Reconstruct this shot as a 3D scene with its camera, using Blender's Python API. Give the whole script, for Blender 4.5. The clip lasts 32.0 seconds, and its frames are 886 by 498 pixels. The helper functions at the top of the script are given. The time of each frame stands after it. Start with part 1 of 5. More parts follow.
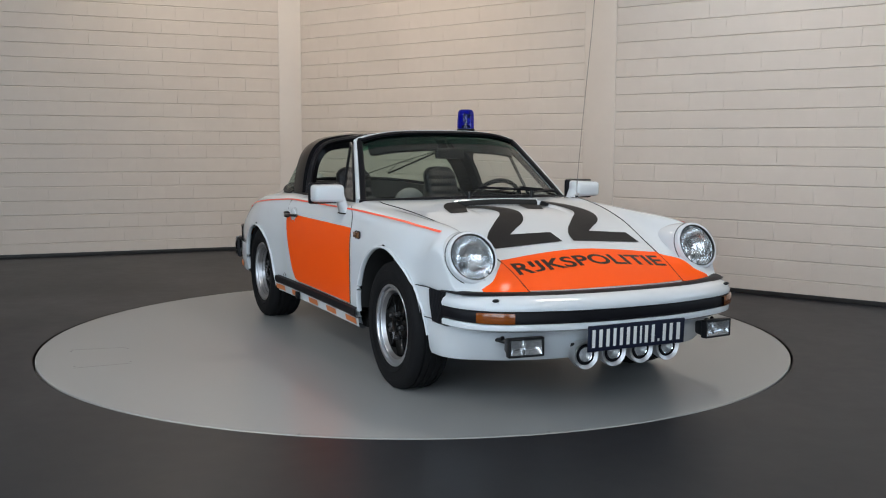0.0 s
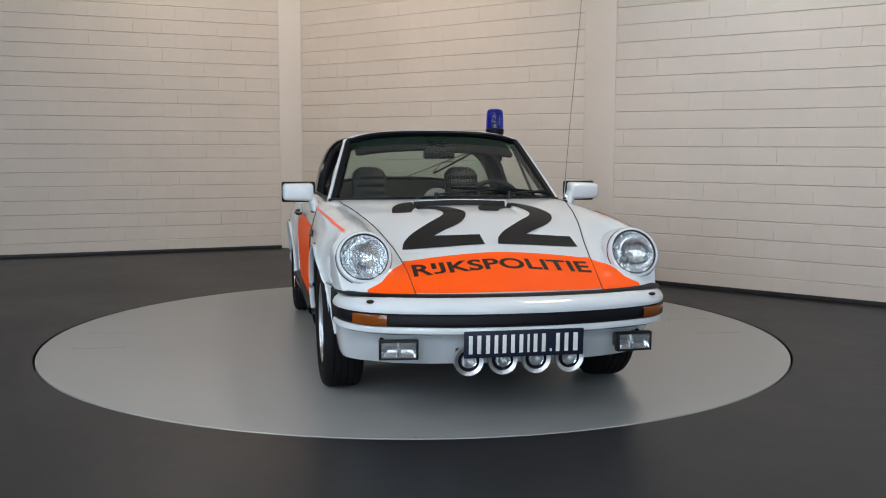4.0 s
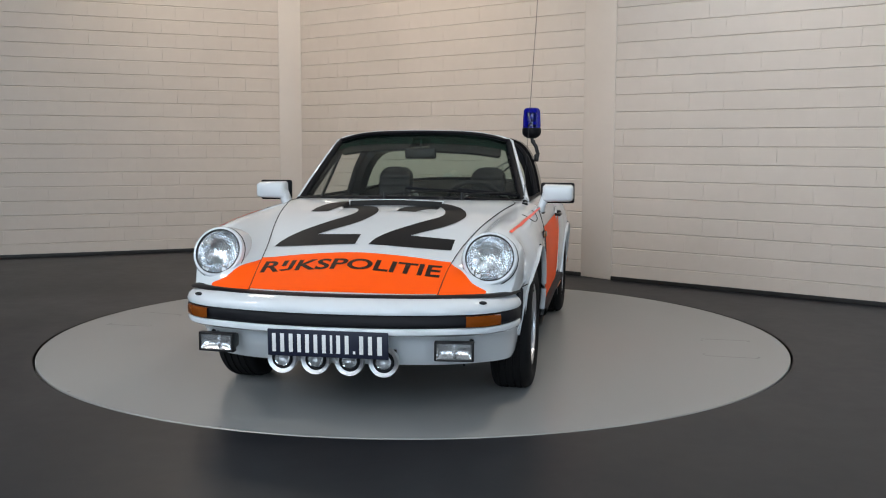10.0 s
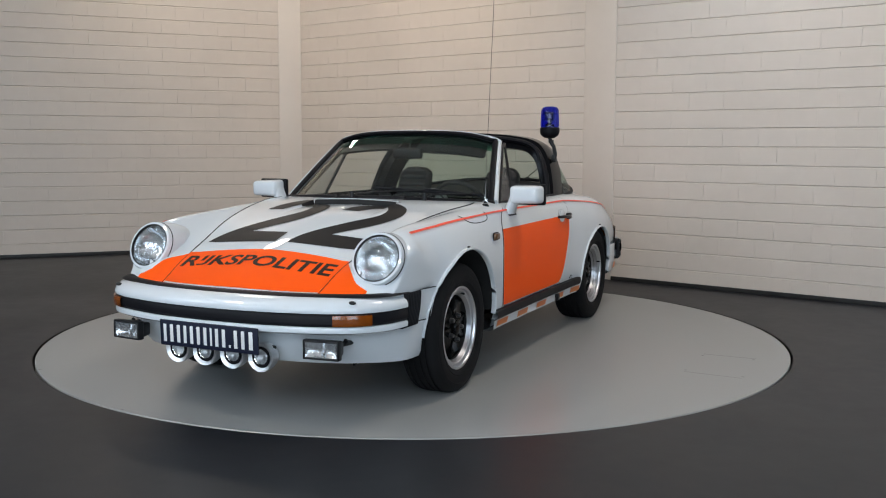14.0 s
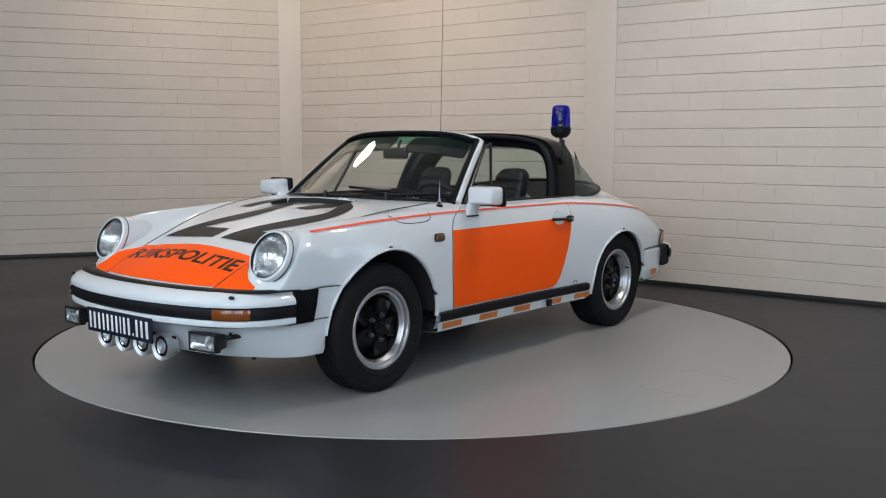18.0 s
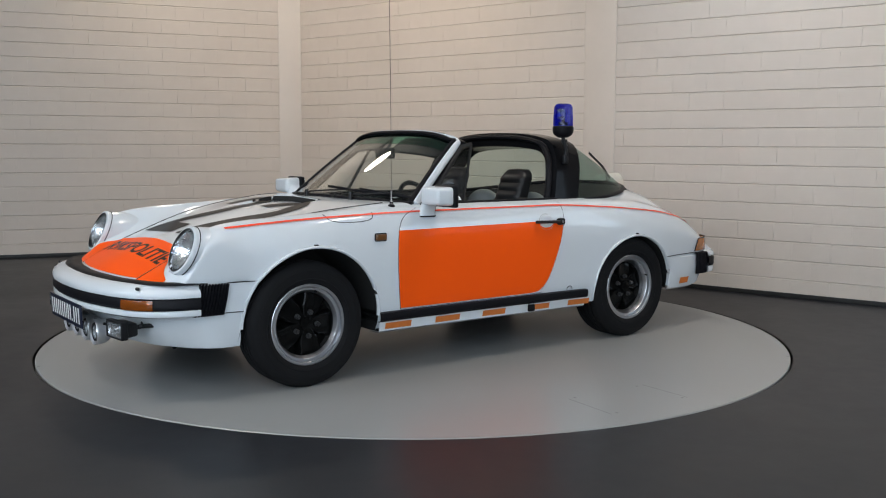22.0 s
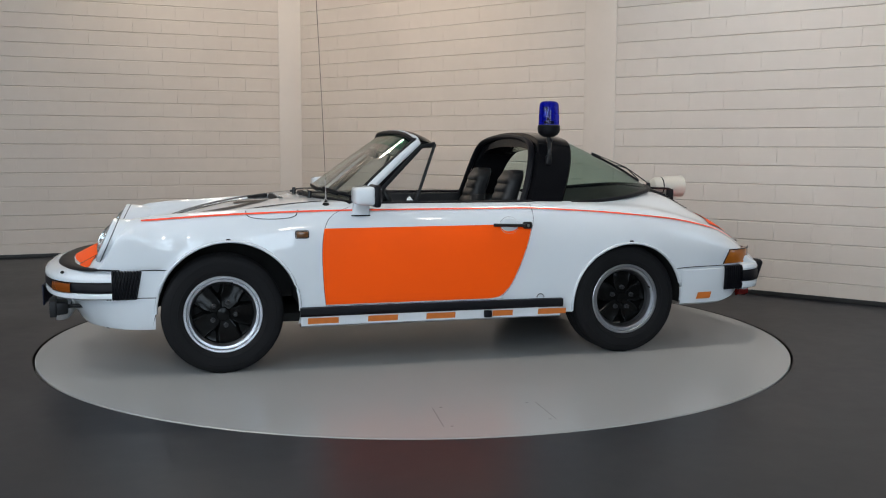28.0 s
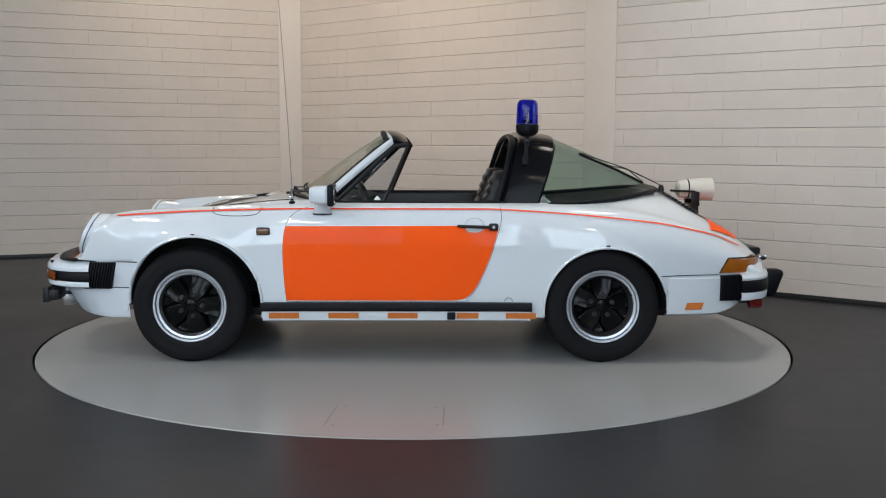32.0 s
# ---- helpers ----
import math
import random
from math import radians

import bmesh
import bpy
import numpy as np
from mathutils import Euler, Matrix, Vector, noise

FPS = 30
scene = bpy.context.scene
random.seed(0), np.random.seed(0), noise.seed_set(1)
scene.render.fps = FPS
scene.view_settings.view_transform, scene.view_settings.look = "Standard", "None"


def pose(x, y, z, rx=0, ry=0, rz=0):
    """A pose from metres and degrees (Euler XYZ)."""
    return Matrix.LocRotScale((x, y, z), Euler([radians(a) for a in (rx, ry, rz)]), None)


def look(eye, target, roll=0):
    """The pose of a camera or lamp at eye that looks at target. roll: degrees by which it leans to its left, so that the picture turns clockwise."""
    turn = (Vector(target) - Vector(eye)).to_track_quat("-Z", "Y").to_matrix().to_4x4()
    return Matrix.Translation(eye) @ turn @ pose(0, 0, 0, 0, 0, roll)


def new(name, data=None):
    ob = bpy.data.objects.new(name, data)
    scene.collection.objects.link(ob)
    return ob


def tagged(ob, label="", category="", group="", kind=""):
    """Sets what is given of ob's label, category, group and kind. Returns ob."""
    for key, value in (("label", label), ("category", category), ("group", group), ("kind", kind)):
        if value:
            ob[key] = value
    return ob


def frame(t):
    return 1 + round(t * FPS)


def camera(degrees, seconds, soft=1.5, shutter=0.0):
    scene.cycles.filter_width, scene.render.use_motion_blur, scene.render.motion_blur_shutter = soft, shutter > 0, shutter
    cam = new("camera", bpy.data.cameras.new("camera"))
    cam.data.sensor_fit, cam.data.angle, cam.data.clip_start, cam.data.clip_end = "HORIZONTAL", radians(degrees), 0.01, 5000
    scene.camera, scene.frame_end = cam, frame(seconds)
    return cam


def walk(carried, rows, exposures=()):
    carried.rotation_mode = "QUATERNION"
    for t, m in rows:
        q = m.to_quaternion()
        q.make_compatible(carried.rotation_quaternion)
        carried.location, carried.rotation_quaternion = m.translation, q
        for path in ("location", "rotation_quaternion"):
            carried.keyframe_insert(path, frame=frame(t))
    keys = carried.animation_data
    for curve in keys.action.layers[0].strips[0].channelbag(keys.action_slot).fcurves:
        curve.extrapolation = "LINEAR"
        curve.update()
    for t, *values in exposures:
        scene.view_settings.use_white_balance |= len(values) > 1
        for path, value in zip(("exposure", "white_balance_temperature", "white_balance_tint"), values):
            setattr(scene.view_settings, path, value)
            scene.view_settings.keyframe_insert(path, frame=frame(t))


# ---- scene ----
from mathutils.bvhtree import BVHTree

# The camera stands still; the turntable and the car turn before it.
EYE = (0.0, -6.0968, 1.1918)
TARGET = (0.16236, -0.13321, 0.55245)
cam = camera(49.343, 32.0, 1.1)
walk(cam, [(0.0, look(EYE, TARGET, 0.2253)), (32.0, look(EYE, TARGET, 0.2253))], [(0.0, 0.0), (32.0, 0.0)])

# ---- world and lights ----
world = bpy.data.worlds.new("showroom_world")
world.use_nodes = True
scene.world = world
wn = world.node_tree
sky = wn.nodes.new("ShaderNodeTexSky")
sky.sky_type, sky.sun_disc = "NISHITA", False
sky.sun_elevation, sky.sun_rotation = radians(35), radians(200)
wn.links.new(sky.outputs[0], wn.nodes["Background"].inputs[0])
wn.nodes["Background"].inputs[1].default_value = 0.1

LAMP_POWER = 41.0      # glow of the ceiling lamps
SIDE_WATTS = 40.0   # daylight through the window on the right
LEFT_FILL_WATTS = 180.0  # fill light added on the left, through windows not known to exist
BACK_WATTS = 375.0  # unseen back windows standing in for broad light behind the camera

# ---- materials ----


def mat(name, color=(0.5, 0.5, 0.5), rough=0.5, metal=0.0, coat=0.0, vary=0.06, scale=6.0, bump=0.0, bump_scale=60.0,
        transmission=0.0, ior=1.45, alpha=1.0, emit=0.0, rough_vary=0.08, spec=0.5):
    """A Principled material with two scales of variation in colour, gloss and relief."""
    m = bpy.data.materials.new(name)
    m.use_nodes = True
    nt = m.node_tree
    b = nt.nodes["Principled BSDF"]
    b.inputs["Metallic"].default_value = metal
    b.inputs["IOR"].default_value = ior
    b.inputs["Specular IOR Level"].default_value = spec
    b.inputs["Coat Weight"].default_value = coat
    b.inputs["Coat Roughness"].default_value = 0.025
    b.inputs["Transmission Weight"].default_value = transmission
    b.inputs["Alpha"].default_value = alpha
    tc = nt.nodes.new("ShaderNodeTexCoord")
    n1 = nt.nodes.new("ShaderNodeTexNoise")
    n1.inputs["Scale"].default_value, n1.inputs["Detail"].default_value = scale, 6
    n2 = nt.nodes.new("ShaderNodeTexNoise")
    n2.inputs["Scale"].default_value, n2.inputs["Detail"].default_value = scale * 11, 3
    nt.links.new(tc.outputs["Object"], n1.inputs["Vector"])
    nt.links.new(tc.outputs["Object"], n2.inputs["Vector"])
    mix = nt.nodes.new("ShaderNodeMath")
    mix.operation = "MULTIPLY_ADD"
    mix.inputs[1].default_value = 0.35
    nt.links.new(n2.outputs[0], mix.inputs[0])
    nt.links.new(n1.outputs[0], mix.inputs[2])
    ramp = nt.nodes.new("ShaderNodeMapRange")
    ramp.inputs["From Min"].default_value, ramp.inputs["From Max"].default_value = 0.35, 1.0
    ramp.inputs["To Min"].default_value, ramp.inputs["To Max"].default_value = 1 - vary, 1 + vary
    nt.links.new(mix.outputs[0], ramp.inputs["Value"])
    col = nt.nodes.new("ShaderNodeVectorMath")
    col.operation = "SCALE"
    col.inputs[0].default_value = color
    nt.links.new(ramp.outputs[0], col.inputs["Scale"])
    nt.links.new(col.outputs[0], b.inputs["Base Color"])
    rr = nt.nodes.new("ShaderNodeMapRange")
    rr.inputs["From Min"].default_value, rr.inputs["From Max"].default_value = 0.35, 1.0
    rr.inputs["To Min"].default_value, rr.inputs["To Max"].default_value = rough * (1 - rough_vary), rough * (1 + rough_vary)
    nt.links.new(mix.outputs[0], rr.inputs["Value"])
    nt.links.new(rr.outputs[0], b.inputs["Roughness"])
    if bump:
        n3 = nt.nodes.new("ShaderNodeTexNoise")
        n3.inputs["Scale"].default_value, n3.inputs["Detail"].default_value = bump_scale, 5
        nt.links.new(tc.outputs["Object"], n3.inputs["Vector"])
        bp = nt.nodes.new("ShaderNodeBump")
        bp.inputs["Strength"].default_value, bp.inputs["Distance"].default_value = bump, 0.002
        nt.links.new(n3.outputs[0], bp.inputs["Height"])
        nt.links.new(bp.outputs[0], b.inputs["Normal"])
    if emit:
        b.inputs["Emission Color"].default_value = (*color, 1)
        b.inputs["Emission Strength"].default_value = emit
    return m


def glass_mat(name, tint, gloss=0.06, edge=0.75):
    """Thin window glass: a tinted clear layer under a mirror gloss that grows towards the edge of sight."""
    m = bpy.data.materials.new(name)
    m.use_nodes = True
    nt = m.node_tree
    out = nt.nodes["Material Output"]
    nt.nodes.remove(nt.nodes["Principled BSDF"])
    tr = nt.nodes.new("ShaderNodeBsdfTransparent")
    tr.inputs[0].default_value = (*tint, 1)
    gl = nt.nodes.new("ShaderNodeBsdfGlossy")
    gl.inputs["Roughness"].default_value = 0.01
    lw = nt.nodes.new("ShaderNodeLayerWeight")
    lw.inputs["Blend"].default_value = 0.5
    pw = nt.nodes.new("ShaderNodeMath")
    pw.operation, pw.inputs[1].default_value = "POWER", 4.0
    nt.links.new(lw.outputs["Facing"], pw.inputs[0])
    fr = nt.nodes.new("ShaderNodeMapRange")
    fr.inputs["To Min"].default_value, fr.inputs["To Max"].default_value = gloss * .6, edge
    nt.links.new(pw.outputs[0], fr.inputs["Value"])
    mx = nt.nodes.new("ShaderNodeMixShader")
    nt.links.new(fr.outputs[0], mx.inputs[0])
    nt.links.new(tr.outputs[0], mx.inputs[1])
    nt.links.new(gl.outputs[0], mx.inputs[2])
    nt.links.new(mx.outputs[0], out.inputs["Surface"])
    return m


def block_mat():
    """White-painted wall blocks: each a little off the next, with brush marks, scuffs and a fine grain."""
    m = mat("painted_block", (0.638, 0.562, 0.498), 0.42, vary=0.055, scale=1.1, bump=0.25, bump_scale=110)
    nt = m.node_tree
    b = nt.nodes["Principled BSDF"]
    col = [n for n in nt.nodes if n.type == "VECT_MATH"][0]
    geo = nt.nodes.new("ShaderNodeNewGeometry")
    for n in [n for n in nt.nodes if n.type == "TEX_NOISE"]:  # broad tone changes run on across the joints
        nt.links.new(geo.outputs["Position"], n.inputs["Vector"])
    info = nt.nodes.new("ShaderNodeObjectInfo")
    rng = nt.nodes.new("ShaderNodeMapRange")
    rng.inputs["To Min"].default_value, rng.inputs["To Max"].default_value = 0.988, 1.008
    nt.links.new(info.outputs["Random"], rng.inputs["Value"])
    c2 = nt.nodes.new("ShaderNodeVectorMath")
    c2.operation = "SCALE"
    nt.links.new(col.outputs[0], c2.inputs[0])
    nt.links.new(rng.outputs[0], c2.inputs["Scale"])
    nt.links.new(c2.outputs[0], b.inputs["Base Color"])
    return m


M = {}
M["block"] = block_mat()
M["mortar"] = mat("painted_joint", (0.61, 0.54, 0.48), 0.6, vary=0.05, bump=0.3)
M["column"] = mat("column_paint", (0.69, 0.612, 0.545), 0.45, vary=0.03, scale=2.0, bump=0.1)
M["dark_wall"] = mat("hall_dark_grey", (0.16, 0.155, 0.15), 0.7, vary=0.06, scale=1.0)
M["skirting"] = mat("skirting_black", (0.02, 0.02, 0.02), 0.5)
M["ceiling"] = mat("ceiling_white", (0.75, 0.74, 0.72), 0.8, scale=1.0)
M["floor"] = mat("floor_grey_epoxy", (0.019, 0.020, 0.0235), 0.38, vary=0.10, scale=0.9, bump=0.04, bump_scale=35, rough_vary=0.15, spec=0.20)
M["disc"] = mat("turntable_grey_epoxy", (0.292, 0.297, 0.293), 0.30, vary=0.05, scale=0.8, rough_vary=0.08)
M["groove"] = mat("groove_black", (0.012, 0.012, 0.012), 0.6)
M["scratch"] = mat("scratch_dark", (0.225, 0.225, 0.22), 0.5)
M["paint"] = mat("car_paint_white", (0.655, 0.69, 0.72), 0.5, coat=1.0, vary=0.012, scale=1.5, spec=0.2)
M["orange"] = mat("foil_fluorescent_orange", (1.0, 0.100, 0.003), 0.55, coat=0.10, vary=0.02, scale=2.0, spec=0.15)
M["stripe"] = mat("foil_red_orange", (0.95, 0.085, 0.03), 0.4, coat=0.1, vary=0.03)
M["reflector"] = mat("reflective_orange_foil", (0.62, 0.17, 0.03), 0.4, vary=0.10, scale=30)
M["decal"] = mat("foil_black", (0.011, 0.011, 0.012), 0.5, coat=0.12, vary=0.08, spec=0.12)
M["letter"] = mat("foil_dark_brown", (0.030, 0.014, 0.010), 0.5, coat=0.25, vary=0.05, spec=0.15)
M["rubber"] = mat("rubber_black", (0.005, 0.005, 0.007), 0.5, spec=0.20, vary=0.15, scale=14, bump=0.12, bump_scale=240)
M["tyre"] = mat("tyre_rubber", (0.0068, 0.0068, 0.0076), 0.75, spec=0.22, vary=0.2, scale=9, bump=0.3, bump_scale=200)
M["trim"] = mat("satin_black_trim", (0.011, 0.011, 0.012), 0.36, vary=0.12, scale=8, spec=0.35)
M["bar"] = mat("satin_black_bar", (0.006, 0.006, 0.007), 0.13, coat=0.0, vary=0.1, scale=5, spec=0.09, rough_vary=0.03)
M["seam"] = mat("panel_gap", (0.014, 0.014, 0.015), 0.8)
M["under"] = mat("underbody_black", (0.010, 0.010, 0.010), 0.8)
M["leather"] = mat("black_leather", (0.014, 0.014, 0.015), 0.40, spec=0.35, vary=0.12, scale=9, bump=0.35, bump_scale=180)
M["carpet"] = mat("black_carpet", (0.014, 0.014, 0.014), 0.95, vary=0.2, scale=20, bump=0.5, bump_scale=300)
M["helmet"] = mat("pale_grey_helmet", (0.30, 0.31, 0.31), 0.3, coat=0.4, vary=0.05)
M["dish_edge"] = mat("dish_shade_grey", (0.35, 0.36, 0.37), 0.6, vary=0.1)
M["alloy"] = mat("polished_alloy", (0.56, 0.57, 0.60), 0.36, metal=1.0, vary=0.05, scale=10)
M["barrel"] = mat("dark_rim_barrel", (0.34, 0.34, 0.355), 0.34, metal=1.0, vary=0.10, scale=10)
M["spoke"] = mat("black_wheel_centre", (0.004, 0.004, 0.004), 0.16, vary=0.10, spec=0.16)
M["chrome"] = mat("chrome", (0.80, 0.81, 0.82), 0.10, metal=1.0, vary=0.03)
M["mirror"] = mat("mirror_glass", (0.85, 0.86, 0.87), 0.02, metal=1.0, vary=0.0)
M["lens_metal"] = mat("lamp_reflector", (0.80, 0.81, 0.83), 0.34, metal=1.0, vary=0.08, bump=0.5, bump_scale=60)
M["amber"] = mat("amber_lens", (0.21, 0.050, 0.004), 0.18, coat=0.6, vary=0.12, scale=25, bump=0.3, bump_scale=90)
M["tail_amber"] = mat("tail_amber_lens", (0.36, 0.10, 0.006), 0.2, coat=0.5, vary=0.15, scale=25, bump=0.3, bump_scale=90)
M["red_lens"] = mat("red_lens", (0.16, 0.008, 0.006), 0.2, coat=0.6)
M["plate"] = mat("plate_dark_blue", (0.006, 0.009, 0.026), 0.5, coat=0.0)
M["plate_white"] = mat("plate_white", (0.80, 0.80, 0.78), 0.4)
M["ivory"] = mat("ivory_plastic", (0.60, 0.57, 0.50), 0.4, vary=0.04)
M["lamp"] = mat("lamp_diffuser", (1.0, 0.915, 0.82), 0.5, emit=LAMP_POWER, vary=0.0)
M["glass"] = glass_mat("windscreen_glass", (0.90, 0.94, 0.92))
M["rear_glass"] = glass_mat("rear_window_glass", (0.80, 0.87, 0.845), 0.02, 0.30)
M["band"] = glass_mat("windscreen_green_band", (0.42, 0.72, 0.62))
M["blue"] = glass_mat("blue_dome_plastic", (0.05, 0.09, 0.78), 0.06, 0.5)
M["clear"] = glass_mat("clear_glass", (0.93, 0.94, 0.95), 0.03, 0.4)
M["marker"] = mat("brown_amber_lens", (0.13, 0.055, 0.018), 0.2, coat=0.6, vary=0.2, scale=60)
M["clear_lens"] = mat("cut_lamp_glass", (0.95, 0.97, 0.98), 0.03, transmission=1.0, vary=0.0)
M["bowl"] = mat("headlamp_bowl", (0.74, 0.75, 0.76), 0.20, metal=1.0, vary=0.12, scale=30)
M["lamp_rim"] = mat("satin_aluminium", (0.72, 0.72, 0.73), 0.46, metal=1.0, vary=0.08, scale=40)
M["nut"] = mat("dark_grey_nut", (0.022, 0.022, 0.023), 0.4, vary=0.1)
M["steel"] = mat("brushed_steel", (0.40, 0.40, 0.41), 0.30, metal=1.0)


def headlamp_glass(name, color, cover):
    """Thick moulded lamp glass: partly clear, partly scattering, with upright flutes."""
    m = mat(name, color, 0.12, coat=0.5, alpha=cover, vary=0.25, scale=24)
    nt = m.node_tree
    tc = nt.nodes.new("ShaderNodeTexCoord")
    wv = nt.nodes.new("ShaderNodeTexWave")
    wv.bands_direction = "Y"
    wv.inputs["Scale"].default_value, wv.inputs["Distortion"].default_value = 26.0, 2.0
    bp = nt.nodes.new("ShaderNodeBump")
    bp.inputs["Strength"].default_value, bp.inputs["Distance"].default_value = 1.0, 0.006
    nt.links.new(tc.outputs["Object"], wv.inputs["Vector"])
    nt.links.new(wv.outputs["Fac"], bp.inputs["Height"])
    nt.links.new(bp.outputs[0], nt.nodes["Principled BSDF"].inputs["Normal"])
    return m


M["headlamp_glass"] = headlamp_glass("headlamp_glass", (0.34, 0.35, 0.36), 0.45)
M["fog_glass"] = headlamp_glass("fog_lamp_glass", (0.40, 0.41, 0.42), 0.30)

# ---- mesh helpers ----


def part(name, bm, material, parent=None, label="", smooth=True, angle=35):
    """Link a bmesh as one mesh object under a thing or part."""
    bmesh.ops.recalc_face_normals(bm, faces=bm.faces[:]) if len(bm.faces) < 60000 else None
    me = bpy.data.meshes.new(name)
    bm.to_mesh(me)
    bm.free()
    if smooth:
        me.shade_smooth()
        me.set_sharp_from_angle(angle=radians(angle))
    me.materials.append(material)
    ob = new(name, me)
    if parent is not None:
        ob.parent = parent
    if label:
        tagged(ob, label)
    return ob


def pchip(pts):
    """A smooth curve through (x, y) pairs that does not overshoot."""
    x = np.array([p[0] for p in pts], float)
    y = np.array([p[1] for p in pts], float)
    h, dl = np.diff(x), np.diff(y) / np.diff(x)
    d = np.zeros(len(x))
    for i in range(1, len(x) - 1):
        if dl[i - 1] * dl[i] > 0:
            w1, w2 = 2 * h[i] + h[i - 1], h[i] + 2 * h[i - 1]
            d[i] = (w1 + w2) / (w1 / dl[i - 1] + w2 / dl[i])
    d[0], d[-1] = dl[0], dl[-1]

    def f(v):
        v = min(max(v, x[0]), x[-1])
        i = min(max(int(np.searchsorted(x, v)) - 1, 0), len(x) - 2)
        t = (v - x[i]) / h[i]
        return float((1 + 2 * t) * (1 - t) ** 2 * y[i] + t * (1 - t) ** 2 * h[i] * d[i]
                     + t * t * (3 - 2 * t) * y[i + 1] + t * t * (t - 1) * h[i] * d[i + 1])
    return f


def grid_mesh(rows, closed=False, flip=False):
    """A bmesh from a grid of points: rows of equal length."""
    bm = bmesh.new()
    vs = [[bm.verts.new(p) for p in r] for r in rows]
    n = len(rows[0])
    for a, b in zip(vs, vs[1:]):
        for j in range(n if closed else n - 1):
            k = (j + 1) % n
            q = (a[j], b[j], b[k], a[k])
            bm.faces.new(q if not flip else q[::-1])
    return bm


def box(bm, c, size, bev=0.0, m=None):
    """Add a box, bevelled if asked, to bm."""
    r = bmesh.ops.create_cube(bm, size=1.0)
    vs = r["verts"]
    for v in vs:
        v.co = Vector((v.co.x * size[0], v.co.y * size[1], v.co.z * size[2]))
    if bev:
        es = list({e for v in vs for e in v.link_edges})
        out = bmesh.ops.bevel(bm, geom=es, offset=bev, segments=3, affect="EDGES", profile=0.5)
        vs = list({v for f in out["faces"] for v in f.verts} | {v for v in vs if v.is_valid})
    for v in vs:
        v.co = (m @ v.co if m else v.co) + Vector(c)
    return vs


def lathe(profile, seg=48, axis="x", centre=(0, 0, 0)):
    """Spin a profile of (radius, along) pairs round an axis."""
    rows = []
    for r, a in profile:
        row = []
        for i in range(seg):
            t = 2 * math.pi * i / seg
            u, v = r * math.cos(t), r * math.sin(t)
            p = {"x": (a, u, v), "y": (u, a, v), "z": (u, v, a)}[axis]
            row.append(Vector(p) + Vector(centre))
        rows.append(row)
    return grid_mesh(rows, closed=True)


def tube(points, radius, seg=8, closed=False, squash=None, caps=True):
    """A tube along points; squash (a, b) makes an oval or flat section."""
    pts = [Vector(p) for p in points]
    n = len(pts)
    rows = []
    up = Vector((0, 0, 1))
    for i, p in enumerate(pts):
        a = pts[(i - 1) % n] if closed or i else p
        b = pts[(i + 1) % n] if closed or i < n - 1 else p
        d = (b - a).normalized()
        ref = up if abs(d.dot(up)) < 0.95 else Vector((1, 0, 0))
        s = d.cross(ref).normalized()
        t = s.cross(d).normalized()
        ra, rb = squash if squash else (radius, radius)
        rad = radius[i] / max(radius) if isinstance(radius, (list, tuple)) else 1.0
        if isinstance(radius, (list, tuple)) and not squash:
            ra = rb = max(radius)
        rows.append([p + rad * (s * ra * math.cos(2 * math.pi * k / seg) + t * rb * math.sin(2 * math.pi * k / seg)) for k in range(seg)])
    if closed:
        rows.append(rows[0])
    bm = grid_mesh(rows, closed=True)
    if closed:
        bmesh.ops.remove_doubles(bm, verts=bm.verts[:], dist=1e-6)
    elif caps:
        bm.verts.ensure_lookup_table()
        bm.faces.new([bm.verts[k] for k in range(seg)])
        bm.faces.new([bm.verts[(n - 1) * seg + k] for k in range(seg)])
    return bm


def thicken(bm, d):
    """Give an open sheet a thickness d along its normals."""
    bmesh.ops.recalc_face_normals(bm, faces=bm.faces[:])
    bmesh.ops.solidify(bm, geom=bm.faces[:], thickness=d)
    return bm


def flat_poly(pts):
    """One face through 2D points, in the plane z = 0."""
    bm = bmesh.new()
    bm.faces.new([bm.verts.new((x, y, 0)) for x, y in pts])
    return bm


def dice(bm, step):
    """Cut a flat mesh along a square grid so that it can follow a curve."""
    for ax in (0, 1):
        lo = min(v.co[ax] for v in bm.verts)
        hi = max(v.co[ax] for v in bm.verts)
        k = math.floor(lo / step) + 1
        while k * step < hi - 1e-5:
            co, no = [0, 0, 0], [0, 0, 0]
            co[ax], no[ax] = k * step, 1
            bmesh.ops.bisect_plane(bm, geom=bm.verts[:] + bm.edges[:] + bm.faces[:], plane_co=co, plane_no=no, dist=1e-6)
            k += 1
    return bm


def rounded(pts, r, n=5):
    """Round the corners of a 2D polygon."""
    out = []
    m = len(pts)
    for i in range(m):
        p, a, b = Vector(pts[i]), Vector(pts[i - 1]), Vector(pts[(i + 1) % m])
        da, db = (a - p), (b - p)
        k = min(r, da.length * 0.45, db.length * 0.45)
        s, e = p + da.normalized() * k, p + db.normalized() * k
        for j in range(n + 1):
            t = j / n
            out.append(tuple((1 - t) ** 2 * s + 2 * t * (1 - t) * p + t * t * e))
    return out


